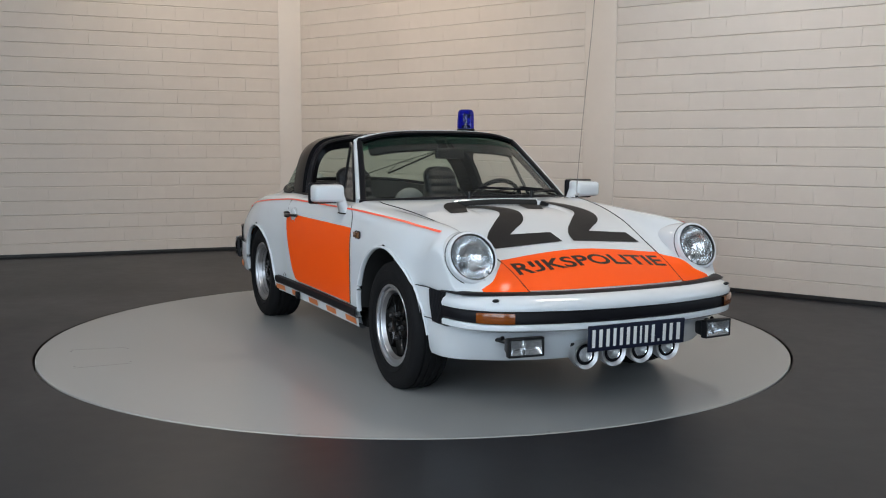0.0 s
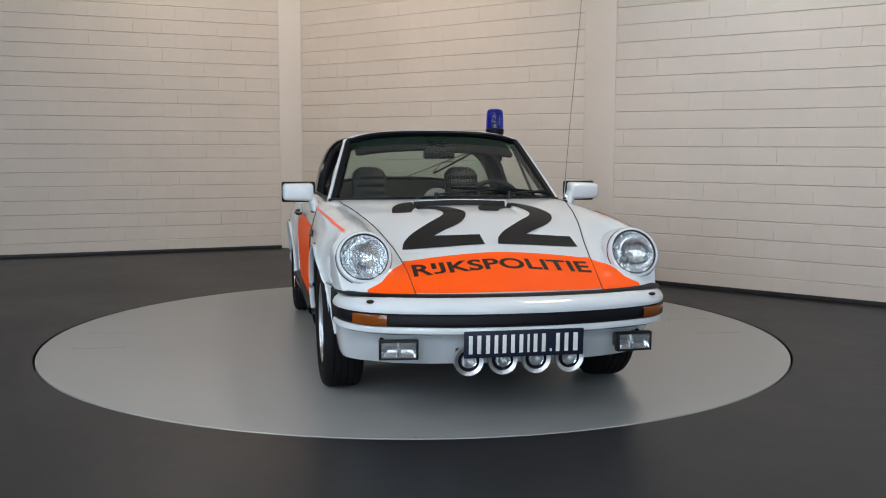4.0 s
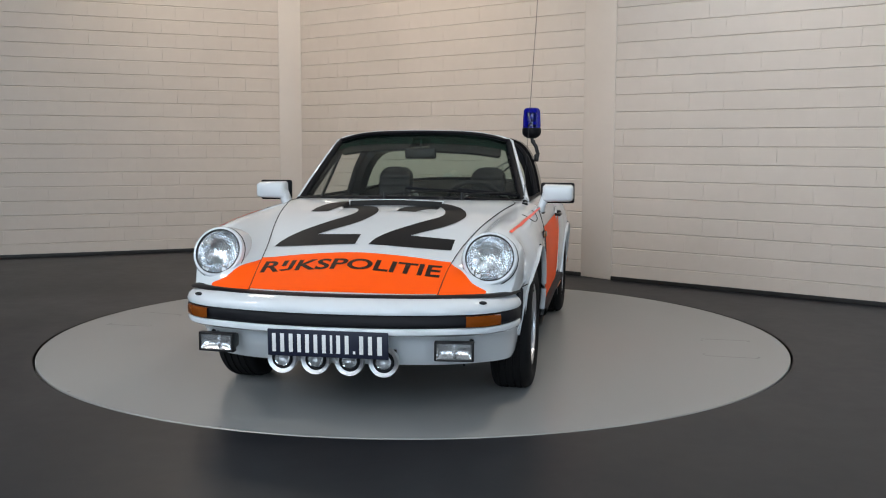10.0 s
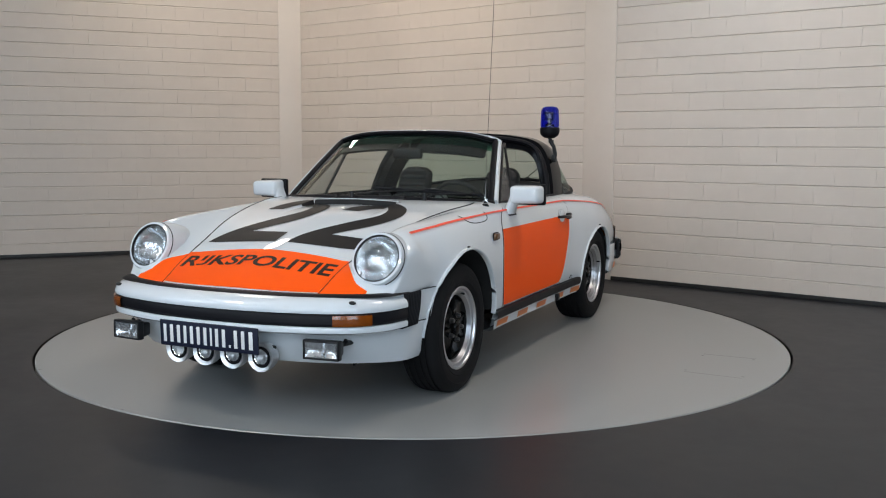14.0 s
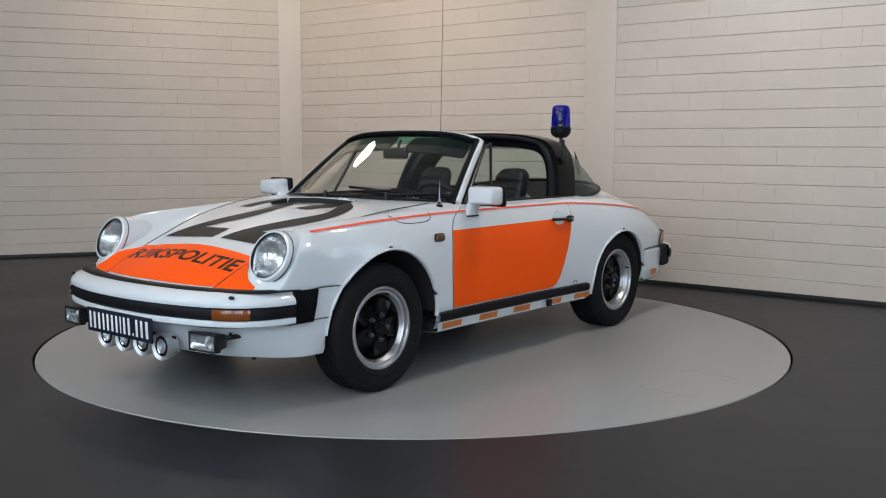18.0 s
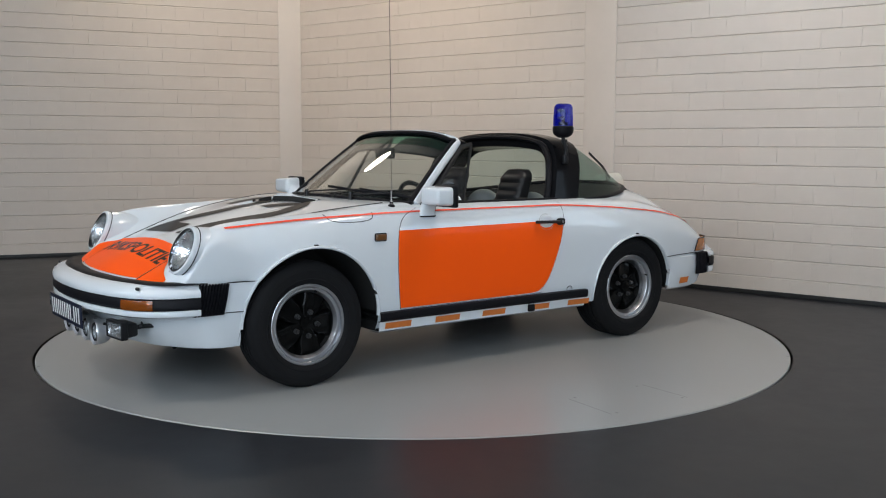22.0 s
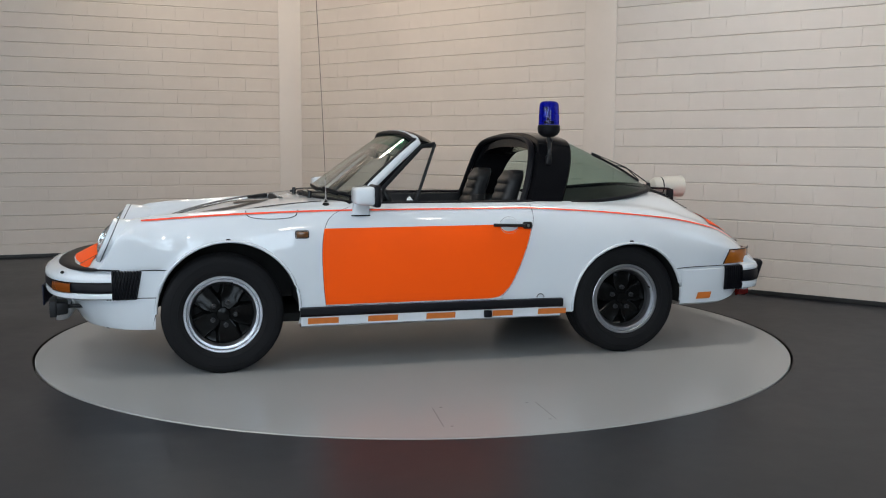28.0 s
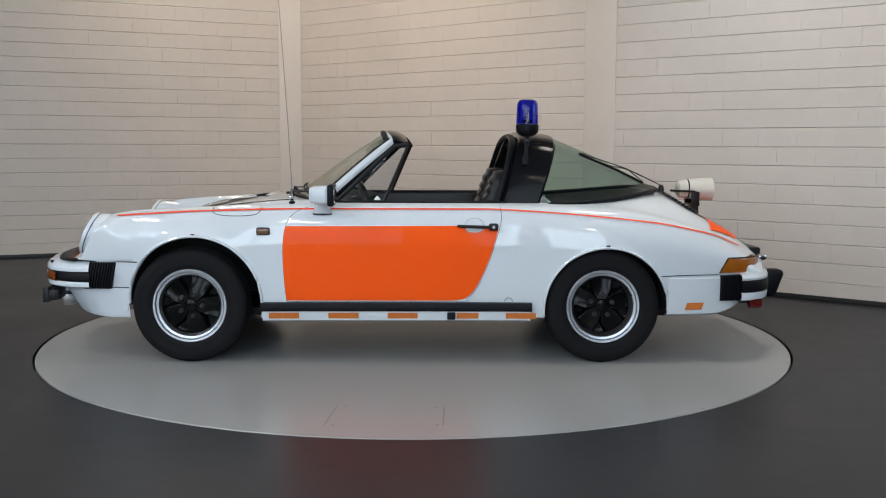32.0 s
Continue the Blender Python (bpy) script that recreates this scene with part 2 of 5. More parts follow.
def smooth_path(pts, n=8, closed=False):
    """Catmull-Rom through points."""
    P = [Vector(p) for p in pts]
    out = []
    m = len(P)
    for i in range(m if closed else m - 1):
        p0 = P[i - 1] if i or closed else P[0]
        p1, p2 = P[i], P[(i + 1) % m]
        p3 = P[(i + 2) % m] if closed or i + 2 < m else P[-1]
        for j in range(n):
            t = j / n
            out.append(0.5 * (2 * p1 + (p2 - p0) * t + (2 * p0 - 5 * p1 + 4 * p2 - p3) * t * t + (3 * p1 - p0 - 3 * p2 + p3) * t ** 3))
    if not closed:
        out.append(P[-1])
    return out


def empty(name, label, category, group="", kind=""):
    ob = new(name)
    return tagged(ob, label, category, group, kind)


# ---- the room ----
CORNERS = [(-6.0, 3.402), (-1.575, 5.11), (-1.33, 5.14), (1.52, 2.70), (1.745, 2.435), (6.0, -1.062), (6.0, -8.4), (-6.0, -8.4)]
HEIGHT = 4.6
COURSE, BLOCK = 0.1495, 0.30
FIRST_COURSE = 0.143  # height of the first bed joint


def wall_plain(name, a, b, label, thick=0.2, top=HEIGHT, z0=0.0, material=None):
    """A wall with thickness whose room side runs from a to b."""
    a, b = Vector((*a, 0)), Vector((*b, 0))
    d = (b - a).normalized()
    n = Vector((-d.y, d.x, 0))  # away from the room
    bm = bmesh.new()
    vs = [bm.verts.new(p + Vector((0, 0, z))) for z in (z0, top) for p in (a, b, b + n * thick, a + n * thick)]
    for q in ((0, 1, 2, 3), (4, 5, 6, 7), (0, 1, 5, 4), (1, 2, 6, 5), (2, 3, 7, 6), (3, 0, 4, 7)):
        bm.faces.new([vs[i] for i in q])
    return tagged(part(name, bm, material or M["mortar"], smooth=False), label, "wall", kind="structure")


def skirting(name, a, b):
    a, b = Vector((*a, 0)), Vector((*b, 0))
    d = (b - a).normalized()
    n = Vector((-d.y, d.x, 0))
    mid = (a + b) / 2 - n * 0.012
    bm = bmesh.new()
    box(bm, (mid.x, mid.y, 0.018), ((b - a).length, 0.016, 0.036), 0.003, Matrix.Rotation(math.atan2(d.y, d.x), 4, "Z"))
    return tagged(part(name, bm, M["skirting"]), "thin black skirting strip along the white wall", "baseboard", kind="structure")


walls = {}
walls["left"] = wall_plain("wall_left", CORNERS[0], CORNERS[1], "white-painted block wall with even bed joints")
walls["middle"] = wall_plain("wall_middle", CORNERS[2], CORNERS[3], "white-painted block wall with even bed joints")
walls["right"] = wall_plain("wall_right", CORNERS[4], CORNERS[5], "white-painted block wall with even bed joints")
for nm, a, b in (("baseboard_left", CORNERS[0], CORNERS[1]), ("baseboard_middle", CORNERS[2], CORNERS[3]), ("baseboard_right", CORNERS[4], CORNERS[5])):
    skirting(nm, a, b)


def column(name, a, b, proud):
    """A plain plastered column that closes the corner between two block walls."""
    a, b = Vector((*a, 0)), Vector((*b, 0))
    d = (b - a).normalized()
    n = Vector((-d.y, d.x, 0))
    bm = bmesh.new()
    w = (b - a).length
    box(bm, tuple((a + b) / 2 + n * (0.15 - proud) + Vector((0, 0, HEIGHT / 2))), (w + 0.004, 0.30, HEIGHT), 0.006, Matrix.Rotation(math.atan2(d.y, d.x), 4, "Z"))
    return tagged(part(name, bm, M["column"]), "plain white plastered corner column between block walls", "column", kind="structure")


column("column_left", CORNERS[1], CORNERS[2], 0.012)
column("column_right", CORNERS[3], CORNERS[4], 0.012)

WIN_W = 2.0


def window_wall(name, corner_a, corner_b, centres, watts, first, low, high):
    """A wall from corner_a to corner_b with window openings at these distances along it, from the height low to high;
    each holds an area lamp as daylight or as added fill.
    """
    a, b = Vector((*corner_a, 0)), Vector((*corner_b, 0))
    d = (b - a).normalized()
    n = Vector((-d.y, d.x, 0))
    turn = Matrix.Rotation(math.atan2(d.y, d.x), 4, "Z")
    base = Matrix.Translation(a) @ turn
    bm = bmesh.new()
    edges = [0.0]
    for c in centres:
        edges += [c - WIN_W / 2, c + WIN_W / 2]
    edges.append((b - a).length)
    for i in range(0, len(edges), 2):
        box(bm, ((edges[i] + edges[i + 1]) / 2, .1, HEIGHT / 2), (edges[i + 1] - edges[i], .2, HEIGHT))
    for c in centres:
        box(bm, (c, .1, low / 2), (WIN_W, .2, low))
        box(bm, (c, .1, (high + HEIGHT) / 2), (WIN_W, .2, HEIGHT - high))
    bm.transform(base)
    tagged(part(name, bm, M["dark_wall"], smooth=False), "dark grey wall with a row of high windows, out of view", "wall", kind="structure")
    for k, c in enumerate(centres):
        win = tagged(new("window_%d" % (first + k)), "white-framed window with glazing bars, out of view", "window", kind="structure")
        win.matrix_world = base @ Matrix.Translation((c, .07, 0))
        for nx in range(6):
            bm = bmesh.new()
            box(bm, (-WIN_W / 2 + WIN_W * nx / 5, 0, (low + high) / 2), (.05, .06, high - low), .005)
            part("window_bar", bm, M["column"], win)
        for nz in range(3):
            bm = bmesh.new()
            box(bm, (0, 0, low + (high - low) * nz / 2), (WIN_W, .06, .05), .005)
            part("window_bar", bm, M["column"], win)
        ld = bpy.data.lights.new("window_daylight", "AREA")
        ld.shape, ld.size, ld.size_y = "RECTANGLE", WIN_W, high - low
        ld.energy, ld.color = watts / len(centres), (0.68, 0.84, 1.0)
        mid = a + d * c + n * .16 + Vector((0, 0, (low + high) / 2))
        new("window_daylight", ld).matrix_world = look(mid, mid - n)


window_wall("wall_side_right", CORNERS[5], CORNERS[6], (1.03,), SIDE_WATTS, 1, 1.7, 3.5)
# back windows: out of view, sized for broad light on the car's near side
window_wall("wall_back", CORNERS[6], CORNERS[7], (4.5, 7.3, 10.1), BACK_WATTS, 2, 0.7, 4.4)
# left windows: added only to brighten the car's left-facing sides
window_wall("wall_side_left", CORNERS[7], CORNERS[0], (2.6, 5.4), LEFT_FILL_WATTS, 5, 2.5, 4.3)

bm = bmesh.new()
box(bm, (0, -1.6, HEIGHT + 0.1), (12.4, 14.2, 0.2))
tagged(part("ceiling", bm, M["ceiling"], smooth=False), "plain white ceiling over the showroom", "ceiling", kind="structure")

# ceiling lamps: round flat discs
# third, fifth and seventh are added fill; the others follow reflections on the car
LAMPS = [(-2.32, 3.68, .28), (1.86, -.9, .40), (-3.83, -2.36, .37), (2.73, -5.15, .16), (-1.6, -7.2, .33), (1.9, -7.4, .22), (-4.6, -7.0, .33)]


def ceiling_lamp(x, y, r):
    ob = empty("ceiling_light", "round flat white ceiling light", "lamp", "ceiling lights")
    ob.matrix_basis = pose(x, y, HEIGHT - 0.08)
    part("lamp_frame", lathe([(r + .03, .08), (r + .03, .0), (r + .015, -.01), (r, .0), (r, .03)], 48, "z"), M["column"], ob)
    part("diffuser", lathe([(.0005, -.004), (r * .6, -.003), (r * .98, .004), (r, .02)], 48, "z"), M["lamp"], ob)
    return ob


for x, y, r in LAMPS:
    ceiling_lamp(x, y, r)

SPOT_Z = 3.44


def wall_spot(x, y, aim, watts, color, spread=120):
    """A ceiling spotlight: round can on a bracket, its lamp washing the wall below it."""
    ob = empty("ceiling_spotlight", "small white ceiling spotlight turned to the wall", "lamp", "ceiling spotlights")
    head = Vector((x, y, SPOT_Z))
    ob.matrix_basis = pose(x, y, SPOT_Z)
    way = (Vector(aim) - head).normalized()
    turn = way.to_track_quat("X", "Z").to_matrix().to_4x4()
    bm = lathe([(.0005, -.09), (.04, -.088), (.05, -.07), (.055, .05), (.052, .052), (.048, .0), (.0005, -.01)], 28)
    bm.transform(turn)
    part("lamp_can", bm, M["column"], ob)
    part("lamp_bracket", tube([(0, 0, HEIGHT - SPOT_Z), (0, 0, .03)], .012, 10), M["steel"], ob)
    ld = bpy.data.lights.new("wall_light", "SPOT")
    ld.energy, ld.color, ld.spot_size, ld.spot_blend, ld.shadow_soft_size = watts, color, radians(spread), 1.0, .05
    new("wall_light", ld).matrix_world = look(head + way * .07, head + way)


wall_spot(-.85, 2.0, (0.05, 3.9, 1.8), 92, (1.0, .83, .64), 135)
wall_spot(-2.6, 3.2, (-2.6, 4.7, 1.9), 15, (1.0, .78, .48), 140)
# added fill with no known lamp: brightens and cools the right wall
wall_spot(2.0, .75, (2.9, 1.5, 2.2), 28, (.80, .90, 1.0))

# floor: one dark sheet with a round opening for the turntable
R_DISC, R_HOLE = 2.2587, 2.272


def ring_rows(radii, seg, z):
    return [[(r * math.cos(2 * math.pi * i / seg), r * math.sin(2 * math.pi * i / seg), z) for i in range(seg)] for r in radii]


bm = grid_mesh(ring_rows([R_HOLE, 2.4, 3.0, 4.5, 7.0, 14.0], 180, 0.0) + [], closed=True)
tagged(part("floor", bm, M["floor"], smooth=False), "dark grey epoxy-coated showroom floor with a soft sheen", "floor", kind="structure")
bm = bmesh.new()
bmesh.ops.create_circle(bm, cap_ends=True, segments=120, radius=2.6)
for v in bm.verts:
    v.co.z = -0.06
tagged(part("turntable_pit", bm, M["groove"], smooth=False), "black gap round the turntable", "floor", kind="structure")

turntable = empty("turntable", "round light grey turntable set flush in the dark floor", "turntable")
bm = lathe([(0.0001, 0.0), (1.2, 0.0), (2.2, 0.0), (R_DISC - 0.004, 0.0), (R_DISC, -0.004), (R_DISC, -0.05), (0.0001, -0.05)], 200, "z")
part("turntable_deck", bm, M["disc"], turntable, "light grey epoxy-coated steel deck")


def deck_mark(points, w, label):
    """A thin joint or scratch in the deck's coating."""
    return part("deck_mark", tube([(x, y, .0004) for x, y in points], 1, 6, squash=(w, .0006)), M["scratch"], turntable, label)


for a, b in (((.35, 1.76), (.377, 2.06)), ((-.143, 1.78), (-.132, 2.07)), ((-.303, -1.745), (-.359, -2.055)), ((.142, -1.78), (.136, -2.078))):
    deck_mark([a, b], .0028, "thin dark edge of a hatch in the deck")
for x, y in ((.31, 1.76), (.34, 2.06), (-.10, 1.78), (-.108, 2.06), (-.262, -1.745), (-.32, -2.05), (.10, -1.78), (.10, -2.07)):
    part("deck_screw", lathe([(.0005, .0009), (.006, .0008), (.0075, .0)], 14, "z", (x, y, 0)), M["scratch"], turntable, "small dark countersunk screw")
for x, y in ((1.812, -1.365), (2.231, -.399), (-1.30, 1.78), (-2.06, .86)):
    q = Vector((x, y, 0)).normalized()
    deck_mark([(q.x * 2.235, q.y * 2.235), (q.x * 2.252, q.y * 2.252)], .006, "small chip in the deck's rim")

# ---- the police car: x forward, y to its left, z up; origin on the ground between the axles ----
car = empty("police_car", "white and orange open-top sports police car on the turntable", "car")

C_ZC = pchip([(-2.16, .55), (-2.0, .683), (-1.74, .827), (-1.56, .935), (-1.2, .97), (-.6, .93), (0, .90), (.6, .90), (.8, .897), (1.0, .870), (1.25, .810), (1.5, .737), (1.7, .665), (1.85, .602), (1.95, .548)])
C_YH = pchip([(-2.16, .45), (-1.8, .42), (-1.3, .50), (-.6, .60), (.5, .64), (.65, .635), (.85, .60), (1.2, .53), (1.5, .465), (1.75, .435), (1.95, .42)])
C_ZH = pchip([(-2.16, .54), (-2.0, .665), (-1.74, .80), (-1.56, .875), (-1.3, .90), (-.6, .888), (.5, .887), (.65, .885), (.85, .866), (1.2, .806), (1.5, .716), (1.75, .628), (1.95, .537)])
C_YF = pchip([(-2.16, .60), (-1.9, .62), (-1.5, .645), (-1.136, .665), (-.6, .672), (.4, .675), (.8, .665), (1.2, .635), (1.5, .625), (1.7, .635), (1.95, .60)])
C_ZF = pchip([(-2.16, .515), (-2.0, .622), (-1.8, .718), (-1.5, .804), (-1.2, .855), (-.85, .872), (-.6, .876), (.4, .876), (.8, .866), (1.0, .856), (1.2, .845), (1.4, .836), (1.56, .822), (1.66, .802), (1.75, .765), (1.80, .70), (1.86, .60), (1.95, .54)])
C_W = pchip([(-2.16, .69), (-1.9, .752), (-1.6, .795), (-1.3, .822), (-1.136, .826), (-.9, .815), (-.6, .795), (0, .792), (.6, .795), (.9, .803), (1.136, .81), (1.28, .802), (1.42, .776), (1.52, .768), (1.65, .764), (1.75, .756), (1.95, .71)])
C_ZW = pchip([(-2.16, .49), (-1.9, .56), (-1.5, .62), (-1.136, .63), (-.6, .64), (.6, .65), (1.136, .64), (1.4, .655), (1.55, .685), (1.66, .725), (1.75, .715), (1.80, .66), (1.86, .58), (1.95, .53)])
C_ZL = pchip([(-2.16, .44), (-1.9, .42), (-1.5, .35), (-.8, .335), (.8, .335), (1.40, .36), (1.46, .557), (1.95, .522)])
C_ZB = pchip([(-2.16, .43), (-1.9, .40), (-1.5, .262), (-1.4, .25), (.8, .25), (1.40, .27), (1.46, .547), (1.95, .515)])
C_BOW = pchip([(-2.16, -.13), (-1.8, -.06), (-1.3, 0), (1.2, 0), (1.5, .03), (1.75, .10), (1.95, .17)])
COLS = (14, 10, 5, 11, 8, 3)
ARCHES = ((1.105, 0.33, 0.367), (-1.152, 0.298, 0.343))


def section(s):
    """Half a cross-section of the body at station s, from the centre line outwards and down."""
    zc, yh, zh, yf, zf, w, zw = (f(s) for f in (C_ZC, C_YH, C_ZH, C_YF, C_ZF, C_W, C_ZW))
    zl, zb = C_ZL(s), C_ZB(s)
    sh = min(.02, .5 * (zf - zw))
    ctrl = [(0, zc), (yh, zh), (yf, zf), (yf + .52 * (w - yf), zf - sh), (w, zw), (w - .008, zl), (w - .03, zb)]
    if s < -1.3:  # the tail is one smooth dome
        k = min(1, (-1.3 - s) / .3)
        ctrl[1] = (yh, zh + k * .004)
    fy = pchip(list(enumerate(p[0] for p in ctrl)))
    fz = pchip(list(enumerate(p[1] for p in ctrl)))
    bow = C_BOW(s)
    raw = []
    for i, n in enumerate(COLS):
        for j in range(n + (1 if i == len(COLS) - 1 else 0)):
            raw.append([fy(i + j / n), fz(i + j / n)])
    raw = np.array(raw)
    for _ in range(5):  # even out the curvature
        ext = np.vstack([raw[1] * (-1, 1), raw])
        raw[:-1] = .25 * ext[:-2] + .5 * ext[1:-1] + .25 * ext[2:]
    return [(s - bow * (y / .75) ** 2, float(y), float(z)) for y, z in raw]


STATIONS = [-2.16 + 4.11 * i / 170 for i in range(171)]
SECTIONS = [section(s) for s in STATIONS]


def shell_bvh():
    rows = [[Vector((x, -y, z)) for x, y, z in reversed(r[1:])] + [Vector(p) for p in r] for r in SECTIONS]
    bm = grid_mesh(rows)
    bm.normal_update()
    return BVHTree.FromBMesh(bm)


BODY = shell_bvh()


def on_top(x, y, lift=0.0):
    hit, n, _, _ = BODY.ray_cast(Vector((x, y, 3)), Vector((0, 0, -1)))
    return hit + (n if n.z > 0 else -n) * lift if hit else Vector((x, y, 0.6))


def on_side(x, z, s=1, lift=0.0):
    for k in range(8):  # step down where the skin has curved away
        if BODY.ray_cast(Vector((x, 3 * s, z)), Vector((0, -s, 0)))[0] is not None:
            break
        z -= .004
    hit, n, _, _ = BODY.ray_cast(Vector((x, 3 * s, z)), Vector((0, -s, 0)))
    return hit + (n if n.y * s > 0 else -n) * lift if hit else Vector((x, .79 * s, z))


def screen_x(y):
    """Plan line of the foot of the windscreen."""
    return .64 - .205 * (abs(y) / .665) ** 2.2


def rear_x(y):
    """Plan line of the foot of the rear window."""
    return -.84 - .72 * math.sqrt(max(0, 1 - (abs(y) / .664) ** 2.6))


def build_shell():
    rows = [[Vector((x, -y, z)) for x, y, z in reversed(r[1:])] + [Vector(p) for p in r] for r in SECTIONS]
    bm = grid_mesh(rows)
    bm.verts.ensure_lookup_table()
    bm.faces.new([bm.verts[k] for k in range(len(rows[0]))])  # tail panel
    moved, dead = {}, []
    for f in bm.faces:
        flags = []
        for v in f.verts:
            x, y, z = v.co
            inside = None
            for cx, cz, r in ARCHES:
                d = math.hypot(x - cx, z - cz)
                if abs(y) > .5 and d < r and z < .76:
                    k = r / max(d, 1e-5)
                    inside = Vector((cx + (x - cx) * k, y, cz + (z - cz) * k))
            if z > .7 and abs(y) < .66 and rear_x(y) < x < screen_x(y):
                opts = [(abs(.66 - abs(y)), Vector((x, math.copysign(.66, y), z))), (screen_x(y) - x, Vector((screen_x(y), y, z))), (x - rear_x(y), Vector((rear_x(y), y, z)))]
                inside = min(opts, key=lambda o: o[0])[1]
            flags.append(inside)
        if all(q is not None for q in flags):
            dead.append(f)
        else:
            for v, q in zip(f.verts, flags):
                if q is not None:
                    moved[v] = q
    for v, q in moved.items():
        v.co = q
    for f in bm.faces:  # openings for the headlamps
        q = f.calc_center_median()
        ax = Vector((.90, math.copysign(.03, q.y), .40)).normalized()
        w = q - Vector((1.70, math.copysign(.628, q.y), .698))
        a = w.dot(ax)
        if -.12 < a < .04 and (w - ax * a).length < .098 and f not in dead:
            dead.append(f)
    bmesh.ops.delete(bm, geom=dead, context="FACES")
    for v in bm.verts:  # room for the ramp in the lid
        if .76 < v.co.x < 1.2 and abs(v.co.y) < .31 and v.co.z > .7:
            v.co.z -= .045
    bmesh.ops.recalc_face_normals(bm, faces=bm.faces[:])
    return bm


body = part("body_shell", build_shell(), M["paint"], car, "white glossy painted steel body", angle=50)


def conform_side(poly, s, lift, step=.04, edge=0.0):
    """A sheet of outline poly (x, z) that follows the body's side; edge turns its rim inwards."""
    bm = dice(flat_poly(poly), step)
    for v in bm.verts:
        v.co = on_side(v.co.x, v.co.y, s, lift)
    if edge:
        ext = bmesh.ops.extrude_edge_only(bm, edges=[e for e in bm.edges if e.is_boundary])
        for v in ext["geom"]:
            if isinstance(v, bmesh.types.BMVert):
                v.co.y -= s * edge
    return bm


def scoop_h(x, y):
    """Depth of the ramp pressed into the front lid before the fresh-air slot."""
    if not .811 <= x <= 1.12 or abs(y) > .2535:
        return 0.0
    return -.025 * ((1.12 - x) / .309) ** 1.3


def conform_top(poly_bm, lift, step=.04):
    bm = dice(poly_bm, step)
    for co, no in (((.812, 0, 0), (1, 0, 0)), ((0, .262, 0), (0, 1, 0)), ((0, -.262, 0), (0, 1, 0)), ((0, .253, 0), (0, 1, 0)), ((0, -.253, 0), (0, 1, 0))):
        bmesh.ops.bisect_plane(bm, geom=bm.verts[:] + bm.edges[:] + bm.faces[:], plane_co=co, plane_no=no, dist=1e-6)
    for v in bm.verts:
        v.co = on_top(v.co.x, v.co.y, lift) + Vector((0, 0, scoop_h(v.co.x, v.co.y)))
    return bm


def side_line(pts, s, r, lift=0.0, n=6):
    return tube([on_side(p[0], p[1], s, lift) for p in smooth_path([(a, b, 0) for a, b in pts], n)], r, 6)


def top_line(pts, r, lift=0.0, n=6):
    return tube([on_top(p[0], p[1], lift) for p in smooth_path([(a, b, 0) for a, b in pts], n)], r, 6)


def panel_y(x, z):
    """Width of the panel between the front wheel arch and the bumper bellows."""
    return float(np.interp(x, [1.38, 1.51, 1.6], [.7745, .752, .745]) - np.interp(z, [.25, .33, .411, .44, .48, .52], [.045, .026, .014, .009, .004, .001]))


def arch_y(cx, x, z, s):
    """Half width of the body at the rim of a wheel arch."""
    if cx > 0 and x > cx and z < .555:
        return panel_y(x, z)
    return abs(on_side(x, max(z, .26), s).y)


# wheel wells, floor pan and inner tub
bm = bmesh.new()
box(bm, (-.05, 0, .245), (3.0, 1.10, .05), .01)
box(bm, (0, 0, .245), (1.42, 1.46, .05), .01)
part("floor_pan", bm, M["under"], car, "black underbody")
for bx, bz in ((1.60, .43), (-1.72, .40)):
    bm = bmesh.new()
    box(bm, (bx, 0, bz), (.30, 1.1, .22), .03)
    part("bulkhead", bm, M["under"], car, "black inner structure")
for s in (1, -1):
    for cx, cz, r in ARCHES:
        rows = []
        for yy in (.805, .40):
            rows.append([(cx + (r - .001) * math.cos(t), s * yy, cz + (r - .001) * math.sin(t)) for t in np.linspace(.03 if cx < 0 else -.06, math.pi - (.03 if cx > 0 else -.06), 33)])
        rows.append([(cx, s * .40, cz)] * 33)
        bmw = grid_mesh(rows)
        for v in bmw.verts:  # stay inside the fender skin
            if abs(v.co.y) > .5:
                v.co.y = s * min(arch_y(cx, v.co.x, v.co.z, s) - .014, .795)
        part("wheel_well", bmw, M["under"], car, "black wheel well")
        pts = []
        for t in np.linspace(-.12 if cx < 0 else -.02, math.pi + .02, 41):
            x, z = cx + r * math.cos(t), cz + r * math.sin(t)
            pts.append((x, s * (arch_y(cx, x, z, s) + (.001 if z > .56 or x < cx else -.004)), z))
        rows = []
        for t in np.linspace(.03, math.pi - .03, 41):
            row = []
            for rr in (r - .002, r + .02, r + .045):
                x, z = cx + rr * math.cos(t), cz + rr * math.sin(t)
                row.append((x, s * (arch_y(cx, x, z, s) - .004), z))
            rows.append(row)
        part("arch_flange", grid_mesh(rows), M["paint"], car)
        part("arch_lip", tube(pts, 1, 8, squash=(.014, .008)), M["paint"], car)
    for cx, cz in ((1.105, .7045), (-1.152, .650)):
        q = on_side(cx, cz, s)
        bm = bmesh.new()
        box(bm, (cx, q.y + s * .004, cz), (.022, .008, .012), .002)
        part("lip_clip", bm, M["trim"], car)

